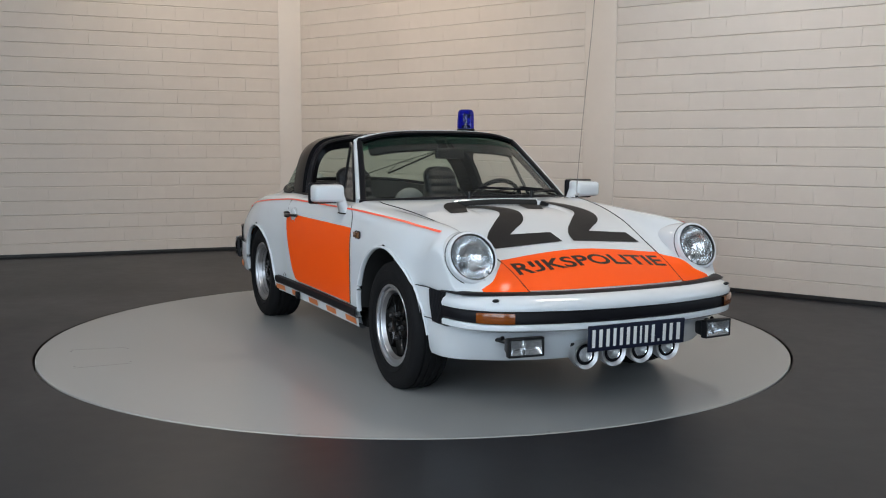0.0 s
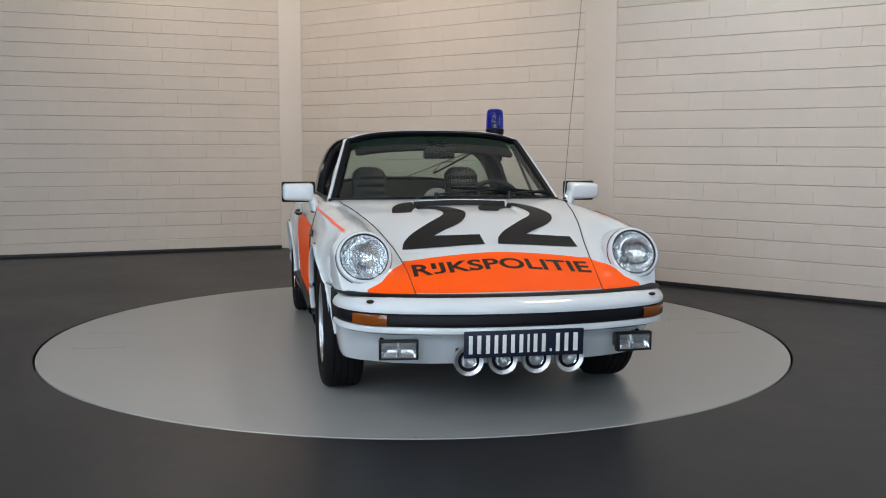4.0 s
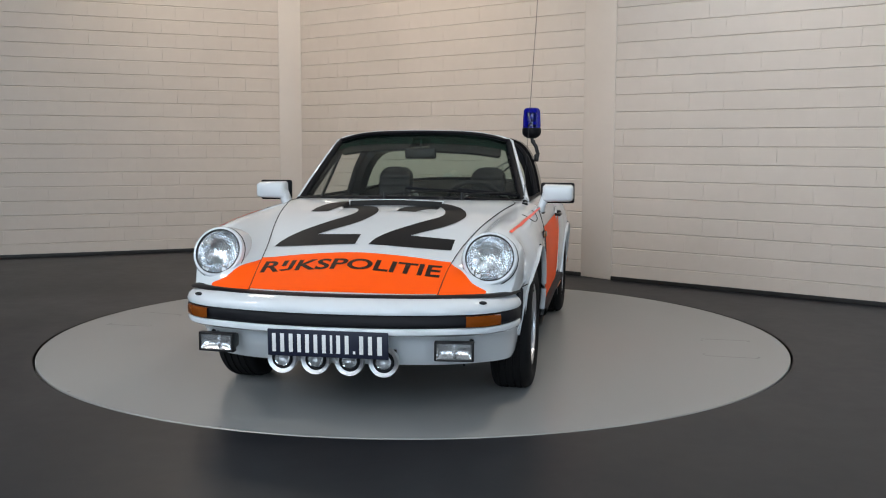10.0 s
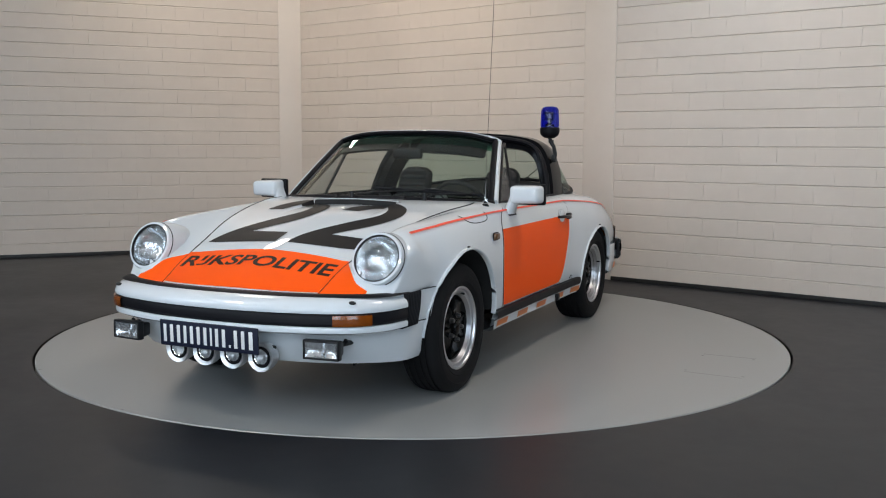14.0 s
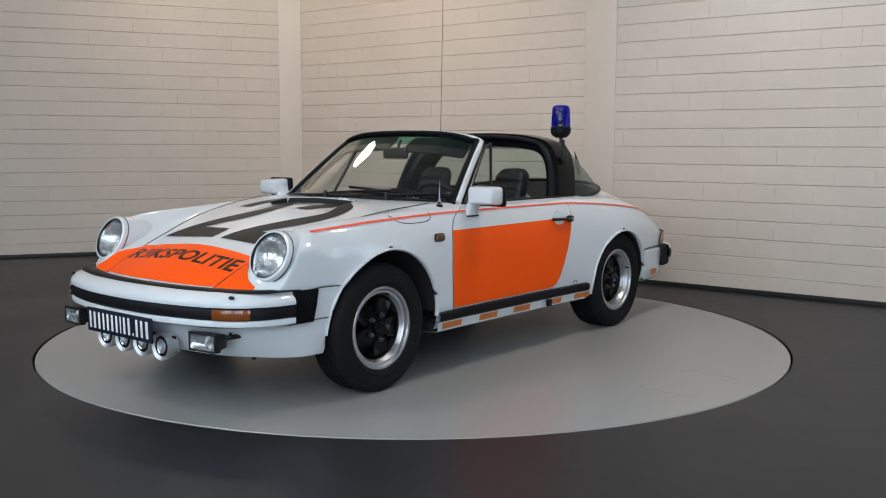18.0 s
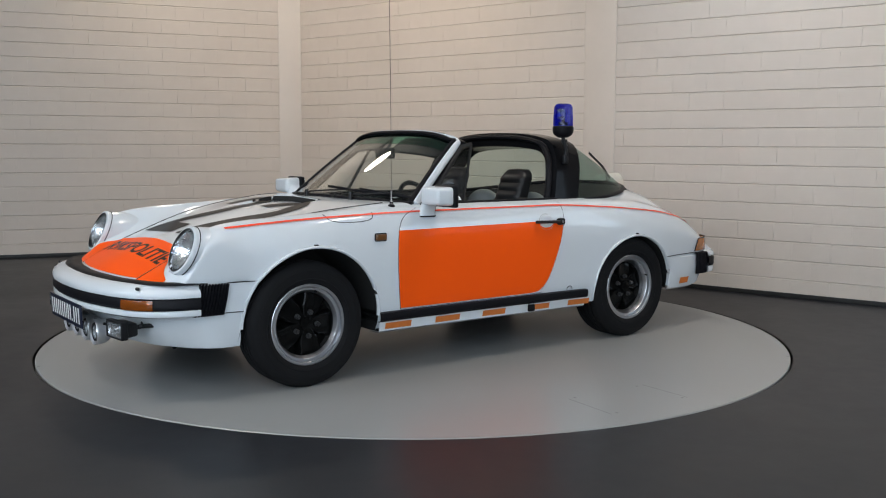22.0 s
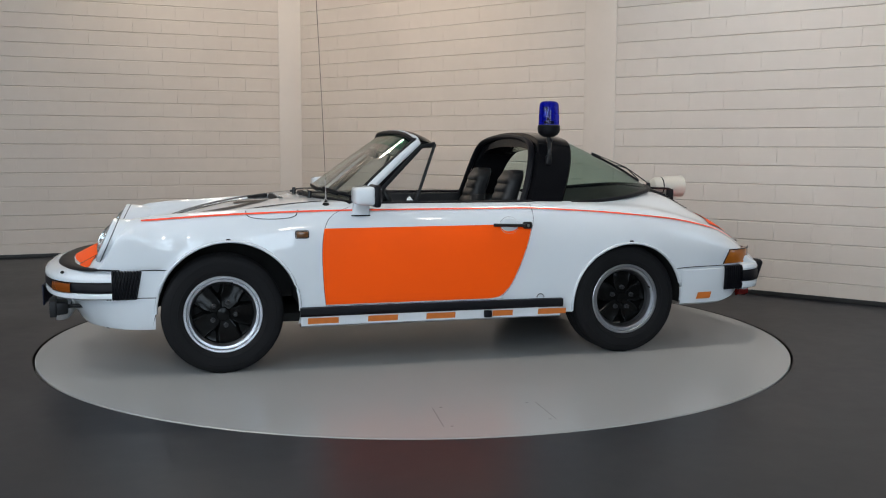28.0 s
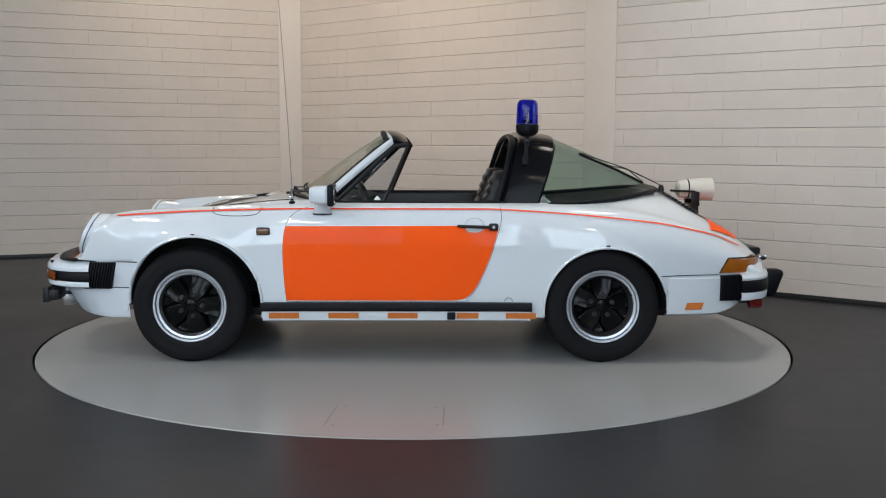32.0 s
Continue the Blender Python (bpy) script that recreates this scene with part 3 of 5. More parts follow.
# sills: black rubber strip over a white sill with reflective orange foils
for s in (1, -1):
    rows = []
    for x in np.linspace(.742, -.742, 30):
        w = C_W(x)
        rows.append([(x, s * (w - .012), .336), (x, s * (w + .012), .333), (x, s * (w + .016), .318), (x, s * (w + .014), .298), (x, s * (w + .002), .286), (x, s * (w - .03), .286)])
    part("sill_strip", grid_mesh(rows), M["rubber"], car, "black rubber sill strip")
    rows = []
    for x in np.linspace(.735, -.735, 30):
        w = C_W(x)
        rows.append([(x, s * (w - .03), .290), (x, s * (w - .004), .287), (x, s * (w - .012), .236), (x, s * (w - .03), .226), (x, s * (w - .12), .224)])
    part("sill", grid_mesh(rows), M["paint"], car)
    for x0 in (.70, .375, .05, -.33, -.60):
        rows = []
        for x in np.linspace(x0, x0 - (.165 if x0 != -.33 else .12), 6):
            w = C_W(x)
            rows.append([(x, s * (w - .0005), .278), (x, s * (w - .0085), .245)])
        part("sill_foil", grid_mesh(rows), M["reflector"], car, "orange reflective foil")
    bm = bmesh.new()
    box(bm, (-.30, s * .80, .262), (.045, .02, .04), .006)
    part("jack_plug", bm, M["rubber"], car)

# ---- lids and doors ----
# front lid
lid_edge = [(.70, 0), (.69, .2), (.64, .42), (.585, .575), (.60, .61), (.70, .627), (.85, .60), (1.0, .572), (1.2, .53), (1.35, .497), (1.5, .465), (1.65, .442), (1.78, .428)]
left_edge = smooth_path([(a, b, 0) for a, b in lid_edge], 4)
outline = [(p[0], p[1]) for p in left_edge]
front = [(1.86, .420), (1.895, .27), (1.915, .13), (1.92, 0)]
poly = outline + front + [(x, -y) for x, y in reversed(front[:-1])] + [(x, -y) for x, y in reversed(outline[1:])]
bm = conform_top(flat_poly(poly), .002, .05)
ext = bmesh.ops.extrude_edge_only(bm, edges=[e for e in bm.edges if e.is_boundary])
for v in ext["geom"]:
    if isinstance(v, bmesh.types.BMVert):
        v.co.z -= .006
lid = part("front_lid", bm, M["paint"], car, "white front luggage lid with black numerals and orange band", angle=50)
for s in (1, -1):
    part("lid_gap", top_line([(a, s * (b + .003)) for a, b in lid_edge[4:]] + [(1.865, s * .424)], .0022, .0025), M["seam"], car)


# doors
DOOR = [(.46, .862), (.555, .824), (.602, .756), (.619, .633), (.612, .447), (.601, .341), (-.304, .341), (-.381, .355), (-.442, .424), (-.503, .558), (-.548, .697), (-.572, .79), (-.566, .862)]
ORANGE = [(.606, .752), (.6195, .633), (.612, .447), (.601, .346), (-.304, .346), (-.378, .360), (-.440, .428), (-.500, .560), (-.543, .690), (-.558, .757)]
doors = {}
for s in (1, -1):
    path = [(p[0], p[1]) for p in smooth_path([(a, b, 0) for a, b in DOOR[:5]], 4)] + [(p[0], p[1]) for p in smooth_path([(a, b, 0) for a, b in DOOR[5:]], 3)]
    d = part("door", conform_side(path, s, .0025, .05, .006), M["paint"], car, "white car door with a large orange panel", angle=45)
    doors[s] = d
    part("door_gap", side_line(DOOR[:6], s, .0019, .001), M["seam"], d)
    part("door_gap", side_line(DOOR[5:], s, .0019, .001, 4), M["seam"], d)
    path = [(p[0], p[1]) for p in smooth_path([(a, b, 0) for a, b in ORANGE[:4]], 4)] + [(p[0], p[1]) for p in smooth_path([(a, b, 0) for a, b in ORANGE[4:]], 4)]
    part("orange_panel", conform_side(path, s, .0045, .05), M["orange"], d, "large fluorescent orange foil panel")
    # handle: a black grip over a shallow dish
    q = on_side(-.43, .752, s)
    bm = bmesh.new()
    bmesh.ops.create_uvsphere(bm, u_segments=20, v_segments=10, radius=1)
    for v in bm.verts:
        v.co = Vector((v.co.x * .054, v.co.y * .008, v.co.z * .046)) + q + Vector((.004, s * .005, .0))
    part("handle_dish", bm, M["paint"], d)
    # grey ring drawn as the shaded edge of a dish that isn't cut in
    part("dish_edge", tube([on_side(q.x + .004 + .054 * math.cos(a), q.z + .046 * math.sin(a), s, .0028) for a in np.linspace(0, 2 * math.pi, 33)[:-1]], .0016, 6, closed=True), M["dish_edge"], d)
    bm = tube([q + Vector((a, s * b, c)) for a, b, c in ((.092, .010, .004), (.078, .026, .004), (.02, .034, .003), (-.04, .034, .001), (-.08, .028, 0))], 1, 10, squash=(.012, .009))
    box(bm, q + Vector((-.098, s * .018, 0)), (.052, .034, .040), .012)
    part("door_handle", bm, M["trim"], d, "black door handle")
    part("door_lock", lathe([(.0005, s * .038), (.007, s * .038), (.0085, s * .034)], 16, "y", q + Vector((-.098, 0, 0))), M["steel"], d, "small steel door lock")
    part("jack_point", tube([on_side(-.615 + .021 * math.cos(a), .341 + .021 * math.sin(a), s, .001) for a in np.linspace(0, math.pi, 12)], .002, 6), M["seam"], car)
    # stripe
    line = [(1.535, .800), (1.35, .813), (1.18, .823), (.923, .834), (.618, .842), (.31, .8435), (-.30, .8435), (-.547, .843), (-.763, .832), (-1.05, .812), (-1.40, .775), (-1.60, .738), (-1.76, .700), (-1.86, .664), (-1.94, .63)]
    cl = smooth_path([(a, b, 0) for a, b in line], 6)
    rows = [[on_side(p[0], p[1] + .0036, s, .0052), on_side(p[0], p[1] - .0036, s, .0052)] for p in cl]
    part("side_stripe", grid_mesh(rows), M["stripe"], car, "thin red-orange foil stripe")

# side markers, fuel flap and bonnet-corner details
for s in (1, -1):
    q = on_side(.725, .725, s)
    bm = bmesh.new()
    box(bm, q + Vector((0, s * .008, 0)), (.062, .022, .032), .006)
    part("side_marker", bm, M["marker"], car, "small brown-amber side marker lamp")
    part("marker_seal", tube([q + Vector((a, s * .004, b)) for a, b in rounded([(-.034, -.019), (.034, -.019), (.034, .019), (-.034, .019)], .008)], .003, 6, closed=True), M["rubber"], car)
part("fuel_flap_gap", side_line([(1.01, .846), (1.0, .822), (.95, .809), (.88, .806), (.80, .809), (.755, .822), (.74, .85)], 1, .002, .001), M["seam"], car)

# ---- windscreen ----


def screen(u, v):
    """A point of the windscreen; u runs across from -1 to 1, v from foot to header."""
    a = abs(u)
    base = Vector((.63 - .195 * a ** 2.2, .668 * u, .900 - .022 * a ** 2))
    top = Vector((.080 - .035 * a ** 3, .535 * u, 1.278 - .018 * a ** 2 - .046 * a ** 5))
    p = base.lerp(top, v)
    bulge = math.sin(math.pi * v) * .008 * (1 - .3 * a ** 2)
    return p + Vector((.80, 0, .60)) * bulge


NU, NV = 40, 18
U = [-1 + 2 * i / NU for i in range(NU + 1)]
V = [i / NV for i in range(NV + 1)]
bm = grid_mesh([[screen(u * .965, .035 + v * .765) for u in U] for v in V])
windscreen = part("windscreen", thicken(bm, .004), M["glass"], car, "clear laminated windscreen glass")
windscreen.visible_shadow = False
bm = grid_mesh([[screen(u * .965, .80 + v * .16) for u in U] for v in V[::4] if v <= 1])
band = part("tint_band", thicken(bm, .004), M["band"], windscreen, "green tinted shade band")
band.visible_shadow = False
for s in (1, -1):
    part("screen_pillar", tube([screen(s, v * .985) + Vector((-.014, 0, 0)) for v in V] + [screen(s * (1 - .03 * k), 1 - .003 * max(0, 3 - k)) + Vector((-.012 + .001 * k, 0, 0)) for k in range(1, 9)], [1 - .12 * max(0, v - .8) / .2 for v in V] + [.84 - .07 * k for k in range(1, 9)], 10, squash=(.016, .024)), M["paint"], car, "white painted windscreen pillar")
part("screen_frame", tube([screen(u, 1) + Vector((-.002, 0, .004)) for u in U], 1, 10, squash=(.005, .0045)), M["paint"], car, "white painted windscreen header edge")
inner = [screen(-.972, v) for v in V] + [screen(u * .972, .972) for u in U[1:-1]] + [screen(.972, v) for v in reversed(V)]
part("screen_seal", tube([p + Vector((.004, 0, .003)) for p in inner], 1, 8, squash=(.018, .012)), M["rubber"], car, "black rubber windscreen seal")
part("screen_foot_seal", tube([screen(u, .0) + Vector((.006, 0, .002)) for u in U], 1, 8, squash=(.018, .013)), M["rubber"], car, "black rubber windscreen seal")
# header rail, black on top and inside
rows = []
for u in U:
    p = screen(u, 1.0)
    k = 1 - abs(u) ** 6
    rows.append([p + Vector((.02, 0, -.030 - .004 * k)), p + Vector((.012, 0, -.002)), p + Vector((-.02, 0, .007)), p + Vector((-.055, 0, .001)), p + Vector((-.10, 0, -.018)), p + Vector((-.115, 0, -.032)), p + Vector((-.06, 0, -.036)), p + Vector((.02, 0, -.030 - .004 * k))])
part("screen_header", grid_mesh(rows), M["bar"], car, "black padded windscreen header rail")
for s in (1, -1):
    # inner black pillar trim
    part("pillar_trim", tube([screen(s * .985, v) + Vector((-.045, -s * .012, -.012)) for v in V], 1, 8, squash=(.03, .018)), M["bar"], car, "black inner pillar trim")

# vent windows: black triangular frames
for s in (1, -1):
    a, b, c, d = Vector((.345, s * .662, .876)), Vector((.022, s * .548, 1.186)), Vector((-.062, s * .530, 1.200)), Vector((.078, s * .640, .876))
    part("vent_window_frame", tube([a, a.lerp(b, .5), b, c], 1, 8, squash=(.009, .013)), M["trim"], doors[s], "black vent window frame")
    part("vent_window_frame", tube([c, d], 1, 8, squash=(.008, .010)), M["trim"], doors[s], "black vent window post")
    bm = bmesh.new()
    bm.faces.new([bm.verts.new(p) for p in (a, b, c, d)])
    vg = part("vent_window_glass", thicken(bm, .003), M["clear"], doors[s], smooth=False)
    vg.visible_shadow = False
    # window slot trim along the top of the door
    part("door_top_trim", tube([(x, s * .664, .876) for x in np.linspace(.40, -.60, 24)], 1, 8, squash=(.016, .010)), M["rubber"], doors[s], "black window slot trim")

# ---- roll bar ----


def bar_section(k):
    """The roll bar's outline, k from 0 (foot on the left) to 1 (foot on the right)."""
    pts = smooth_path([(0, .672, .862), (0, .655, .95), (0, .625, 1.06), (0, .575, 1.16), (0, .50, 1.222), (0, .36, 1.253), (0, .18, 1.268), (0, 0, 1.272)], 6)
    pts = pts + [Vector((0, -p.y, p.z)) for p in reversed(pts[:-1])]
    return pts[int(round(k * (len(pts) - 1)))]


NB = 84
rows, rear_edge = [], []
for i in range(NB + 1):
    p = bar_section(i / NB)
    h = max(0.0, (p.z - .862) / .41)
    xf, xr = -.568 - .118 * h ** .9, -.786 - .125 * h ** .9
    inn = Vector((0, -p.y * .13, -.080 * h ** 2))
    rear_edge.append(Vector((xr + .01, p.y * .99, p.z - .022 * h)))
    rows.append([Vector((xf - .006, p.y, p.z - .004)) + inn, Vector((xf, p.y, p.z)) + inn * .35, Vector((xf - .018, p.y, p.z)) + Vector((0, 0, .004 * h)), Vector(((xf + xr) / 2, p.y * 1.004, p.z + .006)),
                 Vector((xr + .05, p.y, p.z - .004 * h)), Vector((xr + .012, p.y, p.z - .012 * h)), Vector((xr, p.y * .995, p.z - .026 * h)) + inn * .1, Vector((xr + .01, p.y, p.z - .02 * h)) + inn, Vector((xf - .006, p.y, p.z - .004)) + inn])
part("roll_bar", grid_mesh(rows), M["bar"], car, "broad satin black roll bar", angle=30)
# padded inner seal towards the cabin
rows = []
seal = []
for i in range(NB + 1):
    p = bar_section(i / NB)
    h = max(0.0, (p.z - .862) / .41)
    seal.append(Vector((-.551 - .118 * h ** .9 + .004, p.y * .955, p.z - .022 * h)))
part("roof_seal", tube(seal, 1, 8, squash=(.020, .016)), M["rubber"], car, "black rubber roof seal on the roll bar")

# ---- rear window ----
foot = []
for i in range(NB + 1):
    k = 1 - 2 * i / NB
    y = .664 * math.sin(k * math.pi / 2)
    x = rear_x(y)
    foot.append(Vector((x, y, .868 + .072 * max(0.0, (-.84 - x) / .72) ** 1.6)))
rows = []
for v in np.linspace(0, 1, 15):
    rows.append([a.lerp(b, v) + Vector((0, 0, 1)) * .016 * math.sin(math.pi * v) * math.cos((1 - 2 * i / NB) * math.pi / 2) for i, (a, b) in enumerate(zip(rear_edge, foot))])
rear_window = part("rear_window", thicken(grid_mesh(rows), .004), M["rear_glass"], car, "large wrap-round tinted rear window")
rear_window.visible_shadow = False
part("rear_window_seal", tube(foot, 1, 8, squash=(.014, .012)), M["rubber"], car, "black rubber rear window seal")


def sweep(path, profile):
    """Carry a profile of (outward, height) pairs along a plan path of (x, y) points; outward is to the path's right."""
    P = [Vector((a, b, 0)) for a, b in path]
    rows = []
    for i, p in enumerate(P):
        d = (P[min(i + 1, len(P) - 1)] - P[max(i - 1, 0)]).normalized()
        n = Vector((d.y, -d.x, 0))
        rows.append([p + n * o + Vector((0, 0, z)) for o, z in profile])
    return grid_mesh(rows)


def mirror_path(half, n=8):
    """Left half of a plan path, from the side to the centre line, smoothed and mirrored: runs left to right round the nose."""
    full = list(half) + [(x, -y) for x, y in reversed(half[:-1])]
    return [(p.x, p.y) for p in smooth_path([(a, b, 0) for a, b in full], n)]


# ---- front bumper ----
NOSE = mirror_path([(1.682, .7505), (1.765, .738), (1.845, .704), (1.922, .638), (1.982, .525), (2.03, .35), (2.055, .18), (2.062, 0)])
# path runs from the left side round the front to the right side; outward is to its left
bump = lambda prof: [(-o, z) for o, z in prof]
bumper = part("front_bumper", sweep(NOSE, bump([(-.10, .557), (-.05, .555), (-.015, .546), (.008, .527), (.016, .510), (.014, .497), (-.005, .493)])), M["paint"], car, "white painted front bumper")
part("bumper_strip", sweep(NOSE, bump([(-.005, .495), (.006, .493), (.014, .480), (.014, .452), (.006, .441), (-.005, .438)])), M["rubber"], bumper, "broad black rubber bumper strip")
part("bumper_lower", sweep(NOSE, bump([(-.005, .441), (.010, .438), (.014, .430), (.012, .414), (-.004, .405), (-.08, .403)])), M["paint"], bumper)
GAP = mirror_path([(1.64, .712), (1.73, .700), (1.80, .668), (1.865, .565), (1.925, .38), (1.952, .18), (1.96, 0)])
part("bumper_gap_rubber", sweep(GAP, bump([(-.04, .556), (-.01, .564), (.012, .565), (.030, .562), (.045, .554)])), M["rubber"], car, "black rubber fillet between body and bumper")
# front apron below the bumper
APRON = mirror_path([(1.470, .738), (1.55, .736), (1.67, .724), (1.78, .682), (1.865, .59), (1.93, .42), (1.965, .20), (1.975, 0)])
rows = []
for i, (x, y) in enumerate(APRON):
    a, b = APRON[max(i - 1, 0)], APRON[min(i + 1, len(APRON) - 1)]
    d = Vector((b[0] - a[0], b[1] - a[1], 0)).normalized()
    n = Vector((-d.y, d.x, 0))
    low = .249 - .010 * min(1, max(0, (1.84 - x) / .28))
    p = Vector((x, y, 0))
    k = min(1, max(0, (x - 1.56) / .26))
    k = .16 + .84 * k * k * (3 - 2 * k)  # the nose leans back, the flanks stand upright
    prof = [(.0, .425), (.002, .404), (-.010 * k, .372), (-.036 * k, .325), (-.062 * k - .004, low + .022), (-.074 * k - .012, low), (-.074 * k - .05, low + .002)]
    row = [p + n * o + Vector((0, 0, z)) for o, z in prof]
    if i in (0, len(APRON) - 1):
        row = [q + Vector((max(0, .33 - q.z) * .30, 0, 0)) for q in row]
    rows.append(row)
apron = part("front_apron", grid_mesh(rows), M["paint"], car, "white front apron")
for s in (1, -1):
    # side piece between the wheel arch and the bellows
    rows = []
    for k in range(-1, 9):
        row = []
        for z, tuck in ((.5535, .03), (.5495, 0), (.52, .001), (.48, .004), (.44, .010), (.411, .016), (.406, .04)):
            xr = 1.105 + math.sqrt(.367 ** 2 - (z - .33) ** 2) + .004
            x = xr + (1.60 - xr) * max(k, 0) / 8
            row.append((x, s * (panel_y(x, z) - (tuck if z > .55 or z < .407 else 0) - (.03 if k < 0 else 0)), z))
        rows.append(row)
    part("bumper_side", grid_mesh(rows), M["paint"], bumper)
    for z, xa, xb in ((.5525, 1.402, 1.54), (.4085, 1.468, 1.57)):
        part("bumper_seam", tube([(x, s * (panel_y(x, z) + .0025), z) for x in np.linspace(xa, xb, 8)], .0024, 6), M["seam"], bumper)
    # ribbed bellows
    rows = []
    for k in range(41):
        t = k / 40
        x = 1.536 + .148 * t
        w = .752 - .004 * t ** 2 + (.009 if (k // 2) % 2 else -.003)
        rows.append([(x, s * (w - .05), .556), (x, s * (w - .006), .554), (x, s * w, .546), (x + .013, s * (w + .002), .48), (x + .028, s * (w - .004), .404), (x + .030, s * (w - .05), .398)])
    part("bumper_bellows", grid_mesh(rows), M["rubber"], bumper, "black ribbed rubber bellows")
    # indicator let into the strip
    idx = [i for i, (x, y) in enumerate(NOSE) if .545 < y * s < .685 and x > 1.8]
    seg = [NOSE[i] for i in idx]
    part("indicator", sweep(seg, bump([(.0, .490), (.020, .489), (.023, .480), (.023, .453), (.020, .444), (.0, .443)])), M["amber"], bumper, "amber front indicator lens")
    # washer jet on the bumper
    bm = bmesh.new()
    bmesh.ops.create_uvsphere(bm, u_segments=12, v_segments=8, radius=1)
    for v in bm.verts:
        v.co = Vector((v.co.x * .010, v.co.y * .017, v.co.z * .008)) + Vector((1.930, s * .630, .541))
    part("washer_jet", bm, M["trim"], bumper)

# ---- headlamps ----
for s in (1, -1):
    c = Vector((1.70, s * .628, .698))
    ax = Vector((.90, s * .03, .40)).normalized()
    rot = ax.to_track_quat("X", "Z").to_matrix().to_4x4()
    place = Matrix.Translation(c) @ rot
    bm = lathe([(.060, -.30), (.088, -.20), (.107, -.12), (.117, -.06), (.1215, -.02), (.122, .0), (.118, .010)], 56)
    fl = Matrix.Translation(c) @ rot
    for v in bm.verts:
        t = max(0, -v.co.x)
        v.co = fl @ v.co
        v.co.z += .44 * t
    h = part("headlamp", bm, M["paint"], car, "white round headlamp housing")
    bm = lathe([(.1215, .0), (.1225, .010), (.118, .020), (.108, .023), (.104, .018), (.104, .004)], 56)
    bm.transform(place)
    seam = tube([place @ Vector((-.003, .1235 * math.cos(a), .1235 * math.sin(a))) for a in np.linspace(0, 2 * math.pi, 49)[:-1]], .0022, 6, closed=True)
    part("headlamp_gap", seam, M["seam"], h)
    part("headlamp_ring", bm, M["paint"], h, "white headlamp trim ring")
    bm = lathe([(.1075, .0215), (.1055, .0245), (.1025, .0225), (.1025, .010)], 56)
    bm.transform(place)
    part("headlamp_seal", bm, M["trim"], h)
    bm = lathe([(.103, .008), (.097, -.010), (.087, -.028), (.073, -.045), (.056, -.058), (.038, -.068), (.018, -.075), (.0005, -.078)], 40)
    bm.transform(place)
    part("headlamp_reflector", bm, M["bowl"], h, "silver reflector bowl")
    bm = lathe([(.0005, -.020), (.010, -.021), (.013, -.03), (.012, -.06)], 24)
    bm.transform(place)
    part("bulb_shield", bm, M["bowl"], h)
    rows = []
    for i in range(65):
        u = -1 + i / 32
        row = []
        for j in range(27):
            v = -1 + j / 13
            y, z = .1025 * u * math.sqrt(1 - v * v / 2), .1025 * v * math.sqrt(1 - u * u / 2)
            r = math.hypot(y, z)
            dome = .042 * max(0, 1 - (r / .1035) ** 2) ** .8 + .004
            flute = (.0022 if i % 2 else 0) * (1 if abs(v) < .45 or v < -.45 else .6) + (.0012 if j % 6 == 0 else 0)
            row.append((dome + (flute if r < .096 else 0), y, z))
        rows.append(row)
    bm = grid_mesh(rows)
    lens = part("headlamp_lens", thicken(bm, .004), M["clear_lens"], h, "fluted clear headlamp glass")
    lens.matrix_local = place
    lens.visible_shadow = False

# ---- lamps below the bumper ----
for s in (1, -1):
    c = Vector((1.955, s * .516, .345))
    tilt = Matrix.Translation(c) @ Matrix.Rotation(radians(s * 6), 4, "Z")
    bm = bmesh.new()
    box(bm, (-.004, 0, 0), (.062, .156, .070), .012)
    for v in bm.verts:  # the shell narrows towards its back
        k = 1 - max(0, .02 - v.co.x) * 2.6
        v.co.y, v.co.z = v.co.y * k, v.co.z * k
    for dy, dz, sy, sz in ((0, .0365, .164, .010), (0, -.0365, .164, .010), (.0775, 0, .010, .083), (-.0775, 0, .010, .083)):
        box(bm, (.038, dy, dz), (.034, sy, sz), .004)
    bm.transform(tilt)
    f = part("fog_lamp", bm, M["trim"], car, "rectangular black front fog lamp")
    bm = grid_mesh([[(.050 - .020 * (1 - (v / .032) ** 2) * (1 - (u / .073) ** 4) ** .5, u, v) for u in np.linspace(-.073, .073, 25)] for v in np.linspace(-.032, .032, 15)])
    bm.transform(tilt)
    part("fog_lamp_reflector", bm, M["bowl"], f, "silver trough reflector")
    bm = lathe([(.0005, .052), (.008, .051), (.011, .046), (.011, .030)], 16)
    bm.transform(tilt)
    part("fog_lamp_bulb", bm, M["bowl"], f)
    rows = [[(.051 + .007 * (1 - (2 * i / 36 - 1) ** 2) + .0012 * (i % 2), -.072 + .144 * i / 36, z) for i in range(37)] for z in (-.032, -.011, .011, .032)]
    bm = grid_mesh(rows)
    lens = part("fog_lamp_lens", bm, M["fog_glass"], f, "fluted fog lamp glass")
    lens.matrix_local = tilt
    lens.visible_shadow = False
    for a in (.5, 2.1, 3.7, 5.2):
        bm = bmesh.new()
        box(bm, (0, 0, .012), (.006, .012, .022), .002, Matrix.Rotation(a, 4, "X"))
        bm.transform(Matrix.Translation(c + Vector((-.058, s * .062, .012))))
        part("wing_nut", bm, M["trim"], f)
    bm = tube([c + Vector((-.030, s * .03, .004)), c + Vector((-.06, s * .055, .012)), c + Vector((-.13, s * .06, .010))], .011, 8)
    part("fog_lamp_bracket", bm, M["trim"], f)

